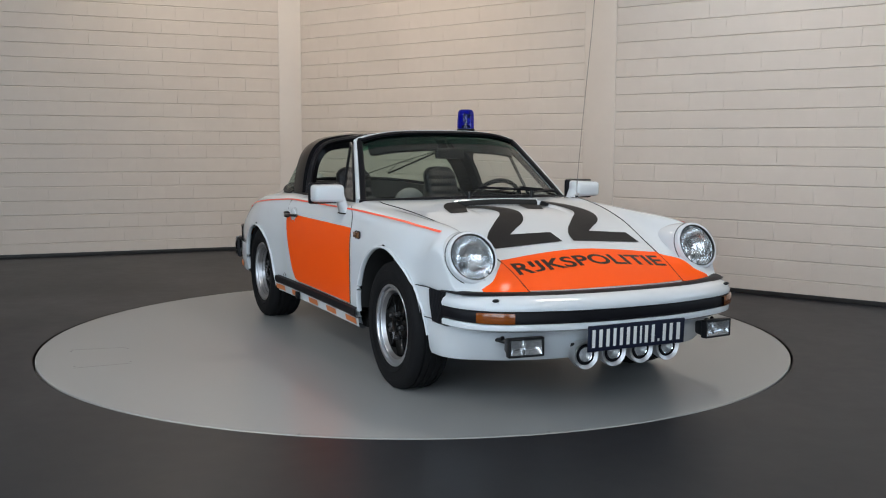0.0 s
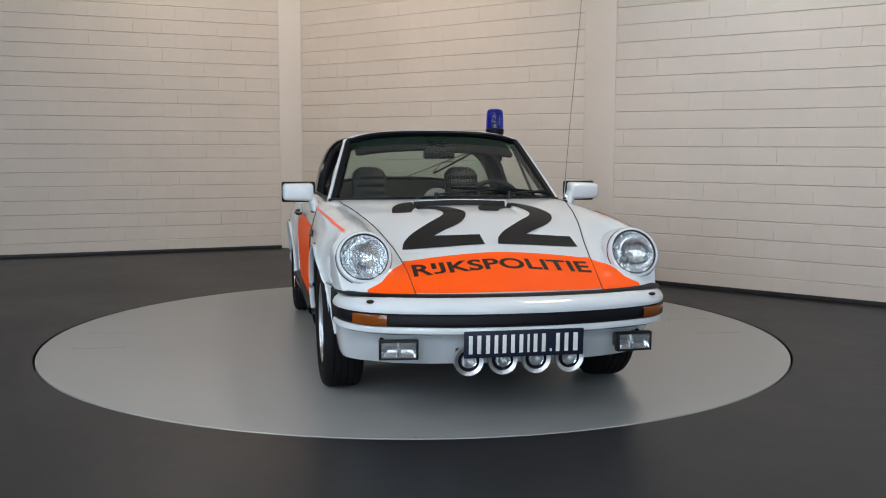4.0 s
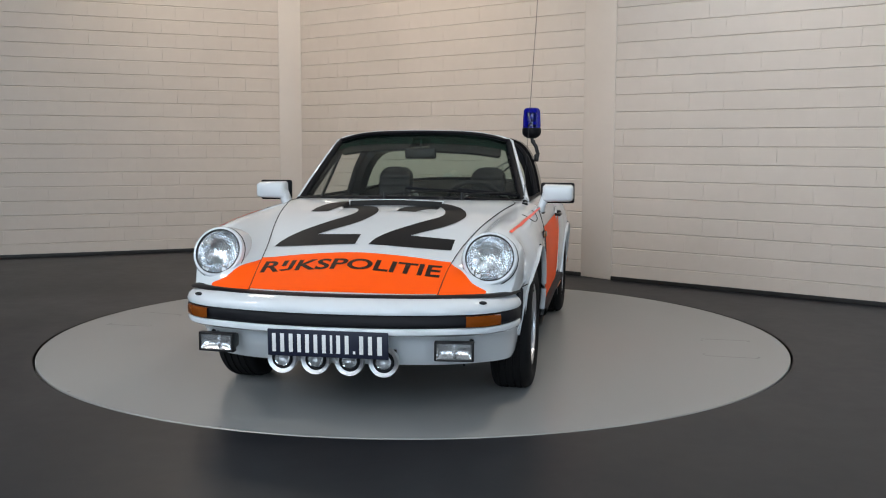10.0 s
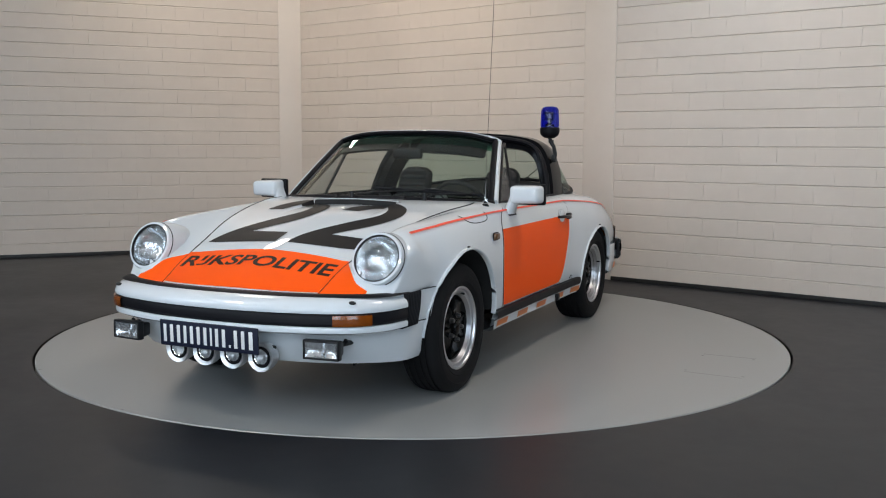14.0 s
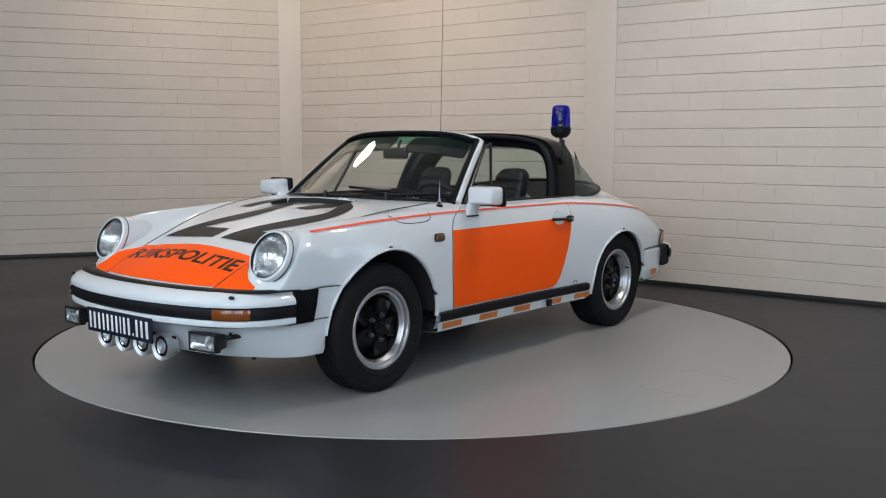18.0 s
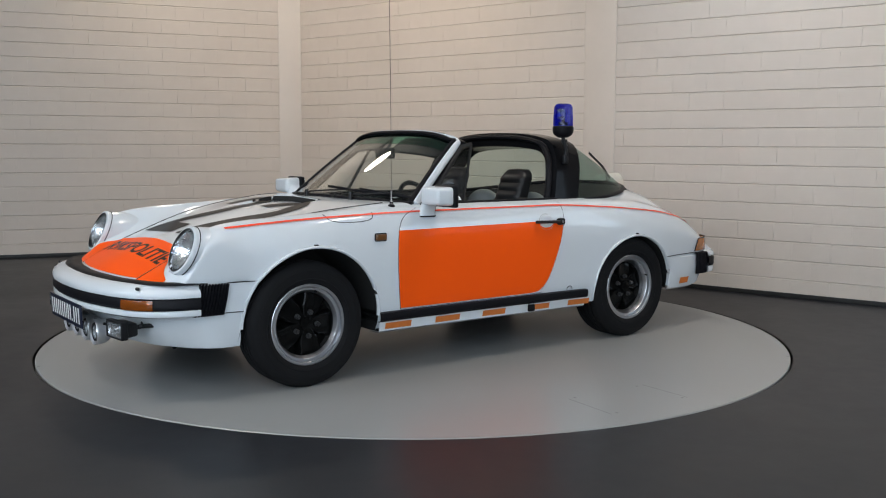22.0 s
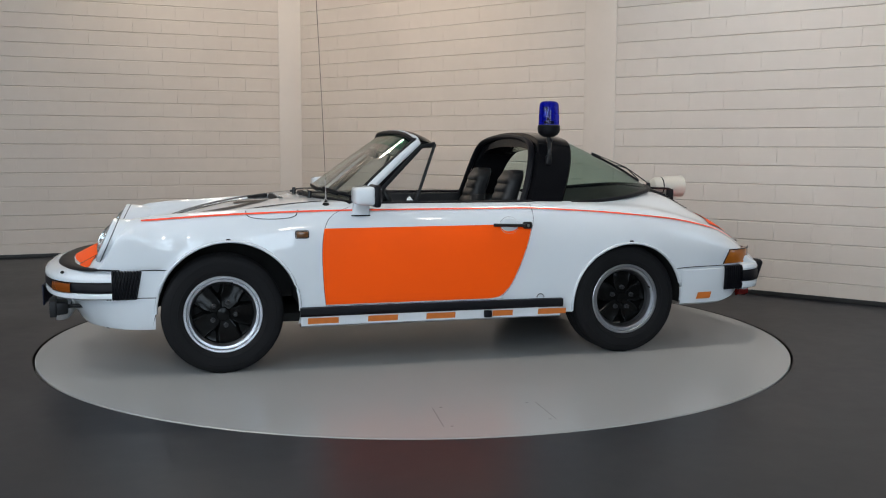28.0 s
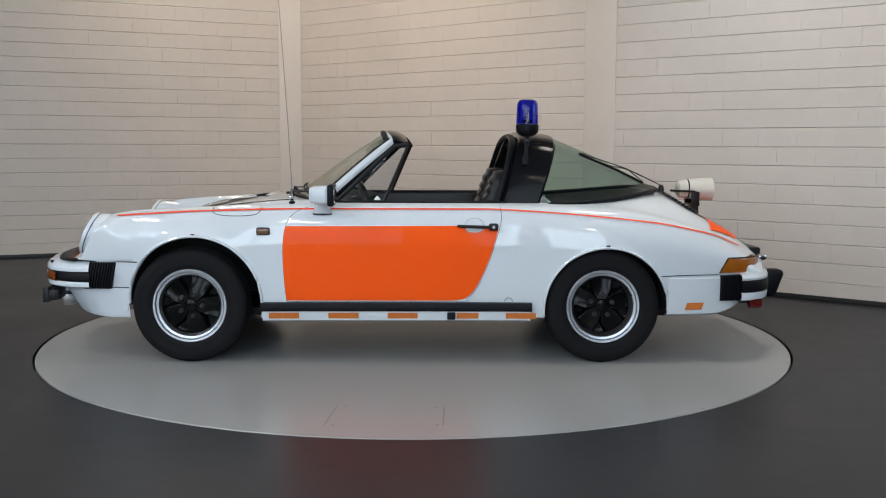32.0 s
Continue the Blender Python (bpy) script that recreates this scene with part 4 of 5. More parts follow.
rail = part("lamp_rail", tube([(1.97, y, .325) for y in np.linspace(-.27, .27, 9)], .012, 8), M["trim"], car, "black lamp rail")
for y in (-.222, -.074, .074, .222):
    c = Matrix.Translation((2.0, y, .288))
    bm = lathe([(.0005, -.07), (.035, -.066), (.056, -.045), (.062, -.02), (.064, .0), (.064, .010), (.0625, .014), (.047, .005), (.0455, .001)], 40)
    bm.transform(c)
    L = part("round_lamp", bm, M["lamp_rim"], car, "small round lamp with a broad satin aluminium rim")
    bm = lathe([(.0465, .004), (.044, .008), (.036, .007), (.034, .0)], 40)
    bm.transform(c)
    part("lamp_rubber", bm, M["rubber"], L, "black rubber ring")
    bm = lathe([(.0355, .004), (.034, .0075), (.0315, .006), (.031, .0)], 40)
    bm.transform(c)
    part("lamp_ring", bm, M["chrome"], L, "thin chrome inner ring")
    bm = lathe([(.032, .002), (.024, -.008), (.012, -.014), (.0005, -.015)], 32)
    bm.transform(c)
    part("lamp_reflector", bm, M["lens_metal"], L)
    bm = lathe([(.0315, .004), (.018, .011), (.0005, .014)], 32)
    lens = part("lamp_lens", bm, M["headlamp_glass"], L)
    lens.matrix_local = c
    lens.visible_shadow = False

part("tow_hook", tube(smooth_path([(1.73, .52, .275), (1.732, .52, .236), (1.72, .52, .226), (1.706, .52, .236)], 4), .006, 8), M["trim"], car, "small black towing hook under the apron")

# plate with unreadable marks as plain bars
plate_m = Matrix.Translation((2.075, 0, .371)) @ Matrix.Rotation(radians(2), 4, "Y")
bm = bmesh.new()
box(bm, (0, 0, 0), (.008, .52, .114), .0035)
bm.transform(plate_m)
plate = part("licence_plate", bm, M["plate"], car, "dark blue plate with a row of white bars")
BAR_STEPS = (.032, .034, .034, .031, .033, .033, .033, .023, .033, .033, .023, .034, .034, .040)
run = -.2475
for k, step in enumerate(BAR_STEPS):
    dot = k == 10
    bm = bmesh.new()
    box(bm, (.0044, run + step / 2, -.032 if dot else 0), (.0012, .010 if dot or k == 7 else step * .5, .012 if dot else .078), .0003)
    bm.transform(plate_m)
    part("plate_bar", bm, M["plate_white"], plate)
    run += step * 1.1

# ---- wheels ----


def wheel(x, s, yc, wd, dish, phase, open_r):
    """A wheel: tyre, polished rim, black star centre, nuts and cap. yc: centre of the tread; wd: half its width; open_r: radius of the black centre."""
    R = .3155
    w = part("wheel", lathe([(.2, -wd * .8), (.175, -wd * .5), (.16, 0), (.16, wd * .35), (.158, wd * .55)], 48, "y"), M["under"], car, "road wheel with polished rim and black centre")
    w.matrix_local = pose(x, s * yc, R - .003) if s > 0 else pose(x, s * yc, R - .003, 0, 0, 180)
    prof = [(.198, wd * .83), (.203, wd * .90), (.212, wd * .97), (.235, wd * 1.02), (.262, wd * 1.03), (.285, wd * 1.0), (.300, wd * .93), (.3095, wd * .82), (.3135, wd * .70)]
    for g in (.52, .18, -.18, -.52):
        prof += [(.3155, wd * (g + .06)), (.3085, wd * (g + .045)), (.3085, wd * (g - .045)), (.3155, wd * (g - .06))]
    prof += [(.3135, -wd * .70), (.3095, -wd * .82), (.300, -wd * .93), (.285, -wd * 1.0), (.24, -wd * 1.02), (.205, -wd * .9)]
    bm = lathe(prof, 72, "y")
    for v in bm.verts:
        if v.co.z < -.309:
            v.co.z = -.3125 + (v.co.z + .309) * .02
    part("tyre", bm, M["tyre"], w, "black tyre with rounded shoulders")
    for rr in (.228, .270):
        part("tyre_rib", lathe([(rr - .003, wd * 1.018), (rr, wd * 1.035), (rr + .003, wd * 1.018)], 72, "y"), M["tyre"], w)
    lip = wd * .86
    part("rim", lathe([(.201, lip - .02), (.2045, lip - .008), (.204, lip + .003), (.200, lip + .006), (.190, lip + .005), (.1875, lip + .001), (.1865, lip - .010), (.1845, lip - .011), (.1825, lip - .006), (.172, lip - .008), (.1695, lip - .012)], 64, "y"), M["alloy"], w, "polished alloy rim with a stepped lip")
    part("rim_barrel", lathe([(.170, lip - .0115), (open_r + .004, lip - .020 - dish * .7), (open_r, lip - .026 - dish)], 64, "y"), M["barrel"], w, "inner face of the rim")
    base = lip - .034 - dish
    part("wheel_back", lathe([(open_r, base - .030), (.11, base - .040), (.07, base - .024), (.0005, base - .024)], 48, "y"), M["spoke"], w)
    for k in range(5):
        t0 = 2 * math.pi * k / 5 + phase
        sec = []
        for r, hw, rise in ((.026, .018, .016), (.045, .031, .014), (.062, .037, .012), (.082, .047, .012), (.100, .048, .011), (.120, .050, .009), (.140, .056, .005), (open_r + .002, .062, .001)):
            cup = .007 * max(0, min(1, (r - .07) / .04))  # the outer half of each spoke is hollowed
            wall = .010 + .008 * (r / .16)
            sec.append([(r, -hw - wall, base - .036), (r, -hw - .002, base + rise - .004), (r, -hw + .004, base + rise), (r, -hw * .72, base + rise - cup * .5), (r, -hw * .35, base + rise - cup), (r, 0, base + rise - cup * 1.1),
                        (r, hw * .35, base + rise - cup), (r, hw * .72, base + rise - cup * .5), (r, hw - .004, base + rise), (r, hw + .002, base + rise - .004), (r, hw + wall, base - .036)])
        bm = grid_mesh([[Vector((r * math.cos(t0) - q * math.sin(t0), h, r * math.sin(t0) + q * math.cos(t0))) for r, q, h in row] for row in sec])
        part("spoke", bm, M["spoke"], w, "gloss black star spoke", angle=25)
        part("wheel_nut", lathe([(.014, base + .008), (.014, base + .016), (.0115, base + .017), (.0115, base + .028), (.008, base + .034), (.0005, base + .034)], 12, "y", (.062 * math.cos(t0), 0, .062 * math.sin(t0))), M["nut"], w, "dark grey wheel nut", angle=25)
    part("hub_cap", lathe([(.036, base), (.036, base + .024), (.032, base + .031), (.02, base + .034), (.0005, base + .035)], 32, "y"), M["spoke"], w, "black hub cap")
    vt = 1.85 if x > 0 else 2.75
    bm = tube([(.172 * math.cos(vt), lip - .02, .172 * math.sin(vt)), (.166 * math.cos(vt), lip + .006, .166 * math.sin(vt))], .005, 8)
    part("valve", bm, M["rubber"], w)
    return w


for s in (1, -1):
    wheel(1.136, s, .686, .094, .004, .716, .1585)
    wheel(-1.136, s, .692, .107, .026, .35, .153)

# ---- mirrors ----
for s in (1, -1):
    bm = bmesh.new()
    box(bm, (.408, s * .843, .928), (.106, .176, .108), .022)
    for v in bm.verts:  # the shell tapers forwards and outwards
        k = (v.co.x - .36) / .10
        o = (abs(v.co.y) - .755) / .17
        v.co.z = .929 + (v.co.z - .929) * (1 - .14 * k - .07 * o)
        v.co.y = s * (.840 + (abs(v.co.y) - .840) * (1 - .06 * k))
    mr = part("wing_mirror", bm, M["paint"], doors[s], "white square wing mirror")
    rows = []  # a fin runs from the shell's inner end down and inwards to the door
    for t in np.linspace(0, 1, 13):
        z = .962 - .144 * t
        e = t * t * (3 - 2 * t)
        y0, y1 = .762 - .034 * e, .812 - .034 * e - .010 * t
        x0, x1 = .368 - .010 * t, .438 + .016 * t
        rows.append([(x0, s * y0, z), (x1 - .012, s * y0, z), (x1, s * (y0 + .012), z), (x1, s * (y1 - .014), z), (x1 - .014, s * y1, z), (x0 + .012, s * y1, z), (x0, s * (y1 - .012), z)])
    bm = grid_mesh(rows, closed=True)
    bm.verts.ensure_lookup_table()
    bm.faces.new([bm.verts[84 + k] for k in range(7)])
    bm.faces.new([bm.verts[k] for k in range(7)])
    part("mirror_foot", bm, M["paint"], doors[s], angle=50)
    part("mirror_foot_seal", tube([(x, s * y, .818) for x, y in ((.357, .728), (.357, .757), (.37, .769), (.44, .769), (.455, .757), (.455, .728))], .004, 6), M["rubber"], doors[s])
    bm = bmesh.new()
    box(bm, (.346, s * .838, .927), (.034, .190, .116), .012)
    part("mirror_rim", bm, M["rubber"], doors[s], "black mirror rim")
    bm = bmesh.new()
    box(bm, (.328, s * .834, .926), (.004, .165, .088), .0015)
    part("mirror_glass", bm, M["mirror"], doors[s], "mirror glass")

# ---- beacon on the roll bar ----
BX, BY = -.725, .592
bm = lathe([(.0005, 1.243), (.030, 1.244), (.050, 1.256), (.061, 1.270), (.064, 1.284), (.064, 1.308), (.058, 1.314), (.0005, 1.314)], 36, "z", (BX, BY, 0))
beacon = part("beacon_base", bm, M["rubber"], car, "black rubber beacon foot")
bm = lathe([(.0595, 1.315), (.0585, 1.35), (.0565, 1.40), (.0535, 1.432), (.046, 1.444), (.03, 1.449), (.0005, 1.450)], 40, "z", (BX, BY, 0))
dome = part("beacon_dome", bm, M["blue"], beacon, "deep blue warning light dome")
dome.visible_shadow = False
bm = lathe([(.0005, 1.318), (.030, 1.318), (.030, 1.335), (.012, 1.34), (.012, 1.372), (.0005, 1.374)], 20, "z", (BX, BY, 0))
part("beacon_motor", bm, M["trim"], beacon)
bm = lathe([(.0005, 1.372), (.011, 1.376), (.014, 1.388), (.010, 1.402), (.0005, 1.405)], 16, "z", (BX, BY, 0))
part("beacon_bulb", bm, M["barrel"], beacon)
rows = [[(BX + .030 - .035 * math.cos(a) * math.cos(b), BY + .036 * math.sin(a), 1.386 + .034 * math.sin(b)) for a in np.linspace(-1.2, 1.2, 11)] for b in np.linspace(-1.1, 1.1, 9)]
part("beacon_mirror", thicken(grid_mesh(rows), .0015), M["barrel"], beacon, "dull metal rotating mirror inside the dome")
for k in range(10):
    t = 2 * math.pi * k / 10
    part("dome_rib", tube([(BX + r * math.cos(t), BY + r * math.sin(t), z) for r, z in ((.0597, 1.32), (.0585, 1.37), (.055, 1.43))], .0016, 5), M["blue"], beacon)
bm = tube([(BX, BY, 1.25), (BX + .002, BY + .008, 1.222), (BX + .004, BY + .03, 1.19), (BX + .012, BY + .045, 1.14), (BX + .018, BY + .038, 1.105)], .013, 10)
box(bm, (BX + .012, BY + .036, 1.112), (.035, .03, .05), .008)
box(bm, (BX - .002, BY + .010, 1.222), (.03, .03, .022), .006)
part("beacon_bracket", bm, M["trim"], beacon, "black angled beacon bracket")

# ---- whip aerial on the cowl ----
AX, AY, AZ = .582, .672, .874
bm = lathe([(.0005, AZ - .01), (.020, AZ - .008), (.018, AZ + .004), (.010, AZ + .012), (.008, AZ + .022), (.004, AZ + .03), (.0022, AZ + .04), (.0018, AZ + .11)], 20, "z", (AX, AY, 0))
aerial = part("aerial_foot", bm, M["rubber"], car, "dark aerial foot")
part("aerial_socket", lathe([(.013, AZ + .0), (.0135, AZ + .008), (.009, AZ + .014), (.007, AZ + .026), (.0042, AZ + .032), (.0032, AZ + .05), (.0028, AZ + .075), (.0022, AZ + .085), (.0005, AZ + .086)], 20, "z", (AX, AY, 0)), M["steel"], aerial, "dull metal aerial socket")
for a0, a1, z0, z1 in ((-.018, .014, .022, .034), (.016, -.006, .020, .044)):
    part("aerial_bolt", tube([(AX + a0 * .5, AY + a0, AZ + z0), (AX + a1 * .5, AY + a1, AZ + z1)], .0028, 8), M["chrome"], aerial)
part("aerial_rod", tube([(AX, AY, AZ + .07), (AX + .003, AY + .004, AZ + .13)], .0024, 8), M["steel"], aerial, "short chrome aerial rod")
part("aerial_whip", tube([(AX, AY, AZ + .10), (AX + .015, AY + .02, AZ + .45), (AX + .045, AY + .055, AZ + 1.0), (AX + .085, AY + .085, AZ + 1.7)], .0013, 6), M["trim"], aerial, "thin steel whip aerial")

# ---- wipers and scuttle ----
for y0, tipy in ((-.10, .30), (.33, .60)):
    a = Vector((screen_x(y0) + .03, y0, .905))
    b = screen(tipy / .66, .10) + Vector((.012, 0, .012))
    part("wiper_arm", tube([a, a + Vector((-.01, .02, .02)), a.lerp(b, .5) + Vector((.01, 0, .012)), b], .005, 6), M["trim"], car, "black wiper arm")
    u0, u1 = (tipy - .30) / .66, min(.96, (tipy + .22) / .66)
    part("wiper_blade", tube([screen(u0 + (u1 - u0) * t, .07 + .05 * (1 - t)) + Vector((.010, 0, .008)) for t in np.linspace(0, 1, 10)], 1, 6, squash=(.005, .008)), M["rubber"], car, "black wiper blade")
    part("wiper_pivot", lathe([(.0005, .03), (.010, .03), (.013, .0), (.013, -.02)], 12, "z", a), M["trim"], car)
for y in (-.20, .22):
    bm = bmesh.new()
    box(bm, (screen_x(y) + .045, y, .908), (.022, .026, .014), .004)
    part("screen_jet", bm, M["trim"], car)
# fresh-air slot at the end of the ramp in the lid
rows = [[on_top(.798, y, .006), on_top(.806, y, .0045), on_top(.8135, y, .003) + Vector((.001, 0, -.013)), on_top(.8155, y, .003) + Vector((0, 0, -.0245))] for y in np.linspace(-.2525, .2525, 27)]
part("intake_grille", grid_mesh(rows), M["under"], lid, "black fresh-air intake slot")
rows = [[on_top(.800, y, .003), on_top(.794, y, .009), on_top(.780, y, .008), on_top(.768, y, .002)] for y in np.linspace(-.262, .262, 21)]
part("intake_lip", grid_mesh(rows), M["paint"], lid)

# ---- cabin ----
for s in (1, -1):
    bm = bmesh.new()
    box(bm, (0, s * .655, .62), (1.30, .03, .50), .01)
    part("door_lining", bm, M["leather"], doors[s], "black door lining")
bm = bmesh.new()
box(bm, (-.2, 0, .275), (1.7, 1.28, .03), .005)
box(bm, (-1.0, 0, .55), (.04, 1.26, .55), .01)
box(bm, (.62, 0, .58), (.04, 1.26, .60), .01)
box(bm, (-.15, 0, .33), (1.3, .20, .14), .03)
part("cabin_tub", bm, M["carpet"], car, "black carpeted cabin floor")
rows = []
for y in np.linspace(-.64, .64, 25):
    xs = screen_x(y)
    rows.append([(xs - .01, y, .893), (xs - .14, y, .888), (xs - .24, y, .88), (min(xs - .28, .34), y, .85), (min(xs - .27, .33), y, .72), (min(xs - .22, .38), y, .60)])
part("dashboard", grid_mesh(rows), M["leather"], car, "black padded dashboard")
rows = []
for i in range(0, NB + 1, 2):
    p = foot[i]
    rows.append([Vector((p.x + .01, p.y * .985, p.z - .012)), Vector(((p.x - .85) / 2, p.y * .98, .84)), Vector((-.83, p.y * .97, .83))])
part("parcel_shelf", grid_mesh(rows), M["carpet"], car, "black parcel shelf under the rear window")
# steering wheel
sw = Matrix.Translation((.16, .34, .81)) @ Matrix.Rotation(radians(-66), 4, "Y")
ring = [sw @ Vector((.185 * math.cos(t), .185 * math.sin(t), 0)) for t in np.linspace(0, 2 * math.pi, 41)[:-1]]
steer = part("steering_wheel", tube(ring, .014, 8, closed=True), M["leather"], car, "black leather steering wheel")
for k in range(4):
    t = math.pi / 4 + k * math.pi / 2
    part("wheel_spoke", tube([sw @ Vector((.03 * math.cos(t), .03 * math.sin(t), -.03)), sw @ Vector((.18 * math.cos(t), .18 * math.sin(t), 0))], 1, 6, squash=(.010, .004)), M["trim"], steer)
bm = lathe([(.0005, .0), (.06, -.005), (.065, -.03), (.03, -.05), (.028, -.28)], 24, "z")
bm.transform(sw)
part("wheel_boss", bm, M["leather"], steer)


def seat(y0):
    """A front seat: cushion, high pleated back with built-in headrest."""
    def back(z):
        return -.42 - (z - .45) * .32
    bm = bmesh.new()
    box(bm, (-.18, y0, .44), (.50, .48, .14), .05)
    st = part("seat", bm, M["leather"], car, "black leather front seat with horizontal pleats")
    rows = []
    for z in np.linspace(.42, 1.045, 64):
        t = (z - .42) / .625
        w = .225 if t < .55 else (.225 - .111 * min(1, (t - .55) / .18) if t < .73 else .114)
        if t > .9:
            w *= math.sqrt(max(0.02, 1 - ((t - .9) / .1) ** 2 * .75))
        th = .062 - .012 * t
        pl = .012 * abs(math.sin(z * 62)) if .18 < t < .95 else 0
        x = back(z)
        row = []
        for k in range(28):
            a = 2 * math.pi * k / 28
            c, sn = math.cos(a), math.sin(a)
            px = math.copysign(abs(c) ** .6, c) * (th + (pl if c > 0.2 else 0))
            py = math.copysign(abs(sn) ** .45, sn) * w
            row.append((x + px, y0 + py, z))
        rows.append(row)
    rows.append([(back(1.05), y0, 1.05)] * 28)
    part("seat_back", grid_mesh(rows, closed=True), M["leather"], st, "high black seat back with pleats")
    for sy in (-1, 1):
        pts = [(back(z) + .035, y0 + sy * .20, z) for z in np.linspace(.46, .80, 8)]
        part("side_bolster", tube(pts, 1, 8, squash=(.045, .05)), M["leather"], st)
    return st


seat(.318)
seat(-.318)
for y0 in (.31, -.31):
    bm = bmesh.new()
    box(bm, (-.80, y0, .50), (.36, .46, .36), .03)
    box(bm, (-.80, y0, .70), (.36, .46, .055), .02)
    part("rear_seat", bm, M["leather"], car, "black folded rear seat")


def helmet():
    """A pale round crash helmet, open at the face, with a dark rim."""
    ob = empty("helmet", "pale grey round crash helmet on the folded rear seat", "helmet", "helmets on the rear seats")
    rows = []
    for k in range(15):
        t = k / 14 * 2.05
        rows.append([(.118 * math.sin(t) * math.cos(a) + (.010 * math.cos(a) if t > 1.2 else 0), .104 * math.sin(t) * math.sin(a), .052 + .110 * math.cos(t)) for a in np.linspace(0, 2 * math.pi, 33)[:-1]])
    part("shell", grid_mesh(rows, closed=True), M["helmet"], ob)
    part("rim", tube([Vector(p) for p in rows[-1]], .005, 6, closed=True), M["rubber"], ob, "black edge trim")
    part("lining", grid_mesh([[(x * .93, y * .93, z * .93 + .005) for x, y, z in r] for r in rows[9:]], closed=True), M["carpet"], ob, "black inner lining")
    return ob


HELMETS = [(helmet(), pose(-.83, .20, .732, 0, 4, 20)), (helmet(), pose(-.83, -.31, .732, 0, -3, -35))]
# stickers and label
part("dash_label", thicken(grid_mesh([[(.285, .205, .888), (.285, .262, .888)], [(.262, .205, .889), (.262, .262, .889)]]), .001), M["plate_white"], car, "small white paper label on the dashboard", smooth=False)
bm = bmesh.new()
bm.faces.new([bm.verts.new(p) for p in ((.132, .646, .890), (.092, .645, .890), (.112, .640, .914))])
part("sticker", thicken(bm, .0015), M["plate_white"], car, "small white triangular sticker inside the glass", smooth=False)
# inside mirror and visors
bm = bmesh.new()
box(bm, (.19, .01, 1.146), (.03, .192, .066), .014)
im = part("inside_mirror", bm, M["trim"], car, "black inside rear-view mirror")
part("mirror_stalk", tube([(.18, .01, 1.16), (.135, .005, 1.225)], .008, 8), M["trim"], im)
bm = bmesh.new()
box(bm, (.174, .01, 1.146), (.004, .158, .046), .0015)
part("mirror_glass", bm, M["mirror"], im)
for sd in (1, -1):
    bm = dice(flat_poly(rounded([(.10, .74), (.10, .955), (.86, .955), (.86, .72)], .07)), .08)
    for v in bm.verts:
        v.co = screen(sd * v.co.x, v.co.y) + Vector((-.035, 0, -.022))
    part("sun_visor", thicken(bm, .014), M["leather"], car, "black padded sun visor")

# ---- tail ----
RTAIL = [(-p[0], p[1]) for p in mirror_path([(1.90, .775), (1.99, .745), (2.075, .65), (2.135, .48), (2.17, .25), (2.18, 0)])]
rb = part("rear_bumper", sweep(RTAIL, [(-.10, .492), (-.03, .494), (.006, .486), (.014, .470), (.012, .458), (-.005, .455)]), M["paint"], car, "white painted rear bumper")
part("bumper_strip", sweep(RTAIL, [(-.005, .457), (.012, .452), (.016, .44), (.016, .405), (.012, .392), (-.005, .388)]), M["rubber"], rb, "broad black rubber bumper strip")
part("bumper_lower", sweep(RTAIL, [(-.005, .390), (.010, .388), (.014, .376), (.010, .350), (-.02, .338), (-.10, .336)]), M["paint"], rb)
for s in (1, -1):
    rows = []
    for k in range(37):
        t = k / 36
        x = -1.783 - .138 * t
        w = .785 - .028 * t ** 2 + (.010 if (k // 2) % 2 else -.002)
        rows.append([(x, s * (w - .05), .487), (x, s * (w - .004), .485), (x, s * w, .475), (x, s * (w + .002), .41), (x, s * (w - .004), .346), (x, s * (w - .05), .342)])
    part("bumper_bellows", grid_mesh(rows), M["rubber"], rb, "black ribbed rubber bellows")
    part("bumper_seam", side_line([(-1.448, .482), (-1.56, .487), (-1.78, .488)], s, .0025, .001), M["seam"], car)
    bm = bmesh.new()
    box(bm, (-2.20, s * .42, .398), (.115, .105, .160), .026)
    for v in bm.verts:
        v.co.x += .05 * max(0, .42 - v.co.z) / .10
    part("overrider", bm, M["rubber"], rb, "black rubber overrider")
    # the lens wraps round the corner; its front edge leans back
    def lens_y(x):
        return float(np.interp(-x, [1.78, 1.85, 1.90, 1.95, 2.0, 2.03, 2.06], [.768, .755, .741, .719, .675, .635, .58]))
    rows = []
    for k in range(15):
        row = []
        for z, inn in ((.497, .05), (.497, .002), (.503, 0), (.54, -.001), (.570, .001), (.577, .005), (.578, .07)):
            x = (-1.786 - (z - .497) * .56) * (1 - k / 14) - 2.055 * k / 14
            row.append((x + (.02 if inn > .04 else 0), s * (lens_y(x) - inn), z))
        rows.append(row)
    part("tail_lamp", grid_mesh(rows), M["tail_amber"], car, "amber wrap-round tail lamp")
    edge = [(x, s * (lens_y(x) - .002), .580) for x in np.linspace(-2.055, -1.832, 9)] + [(-1.783, s * (lens_y(-1.783) - .002), .495)]
    part("tail_lamp_seal", tube(edge, .0035, 6), M["rubber"], car)
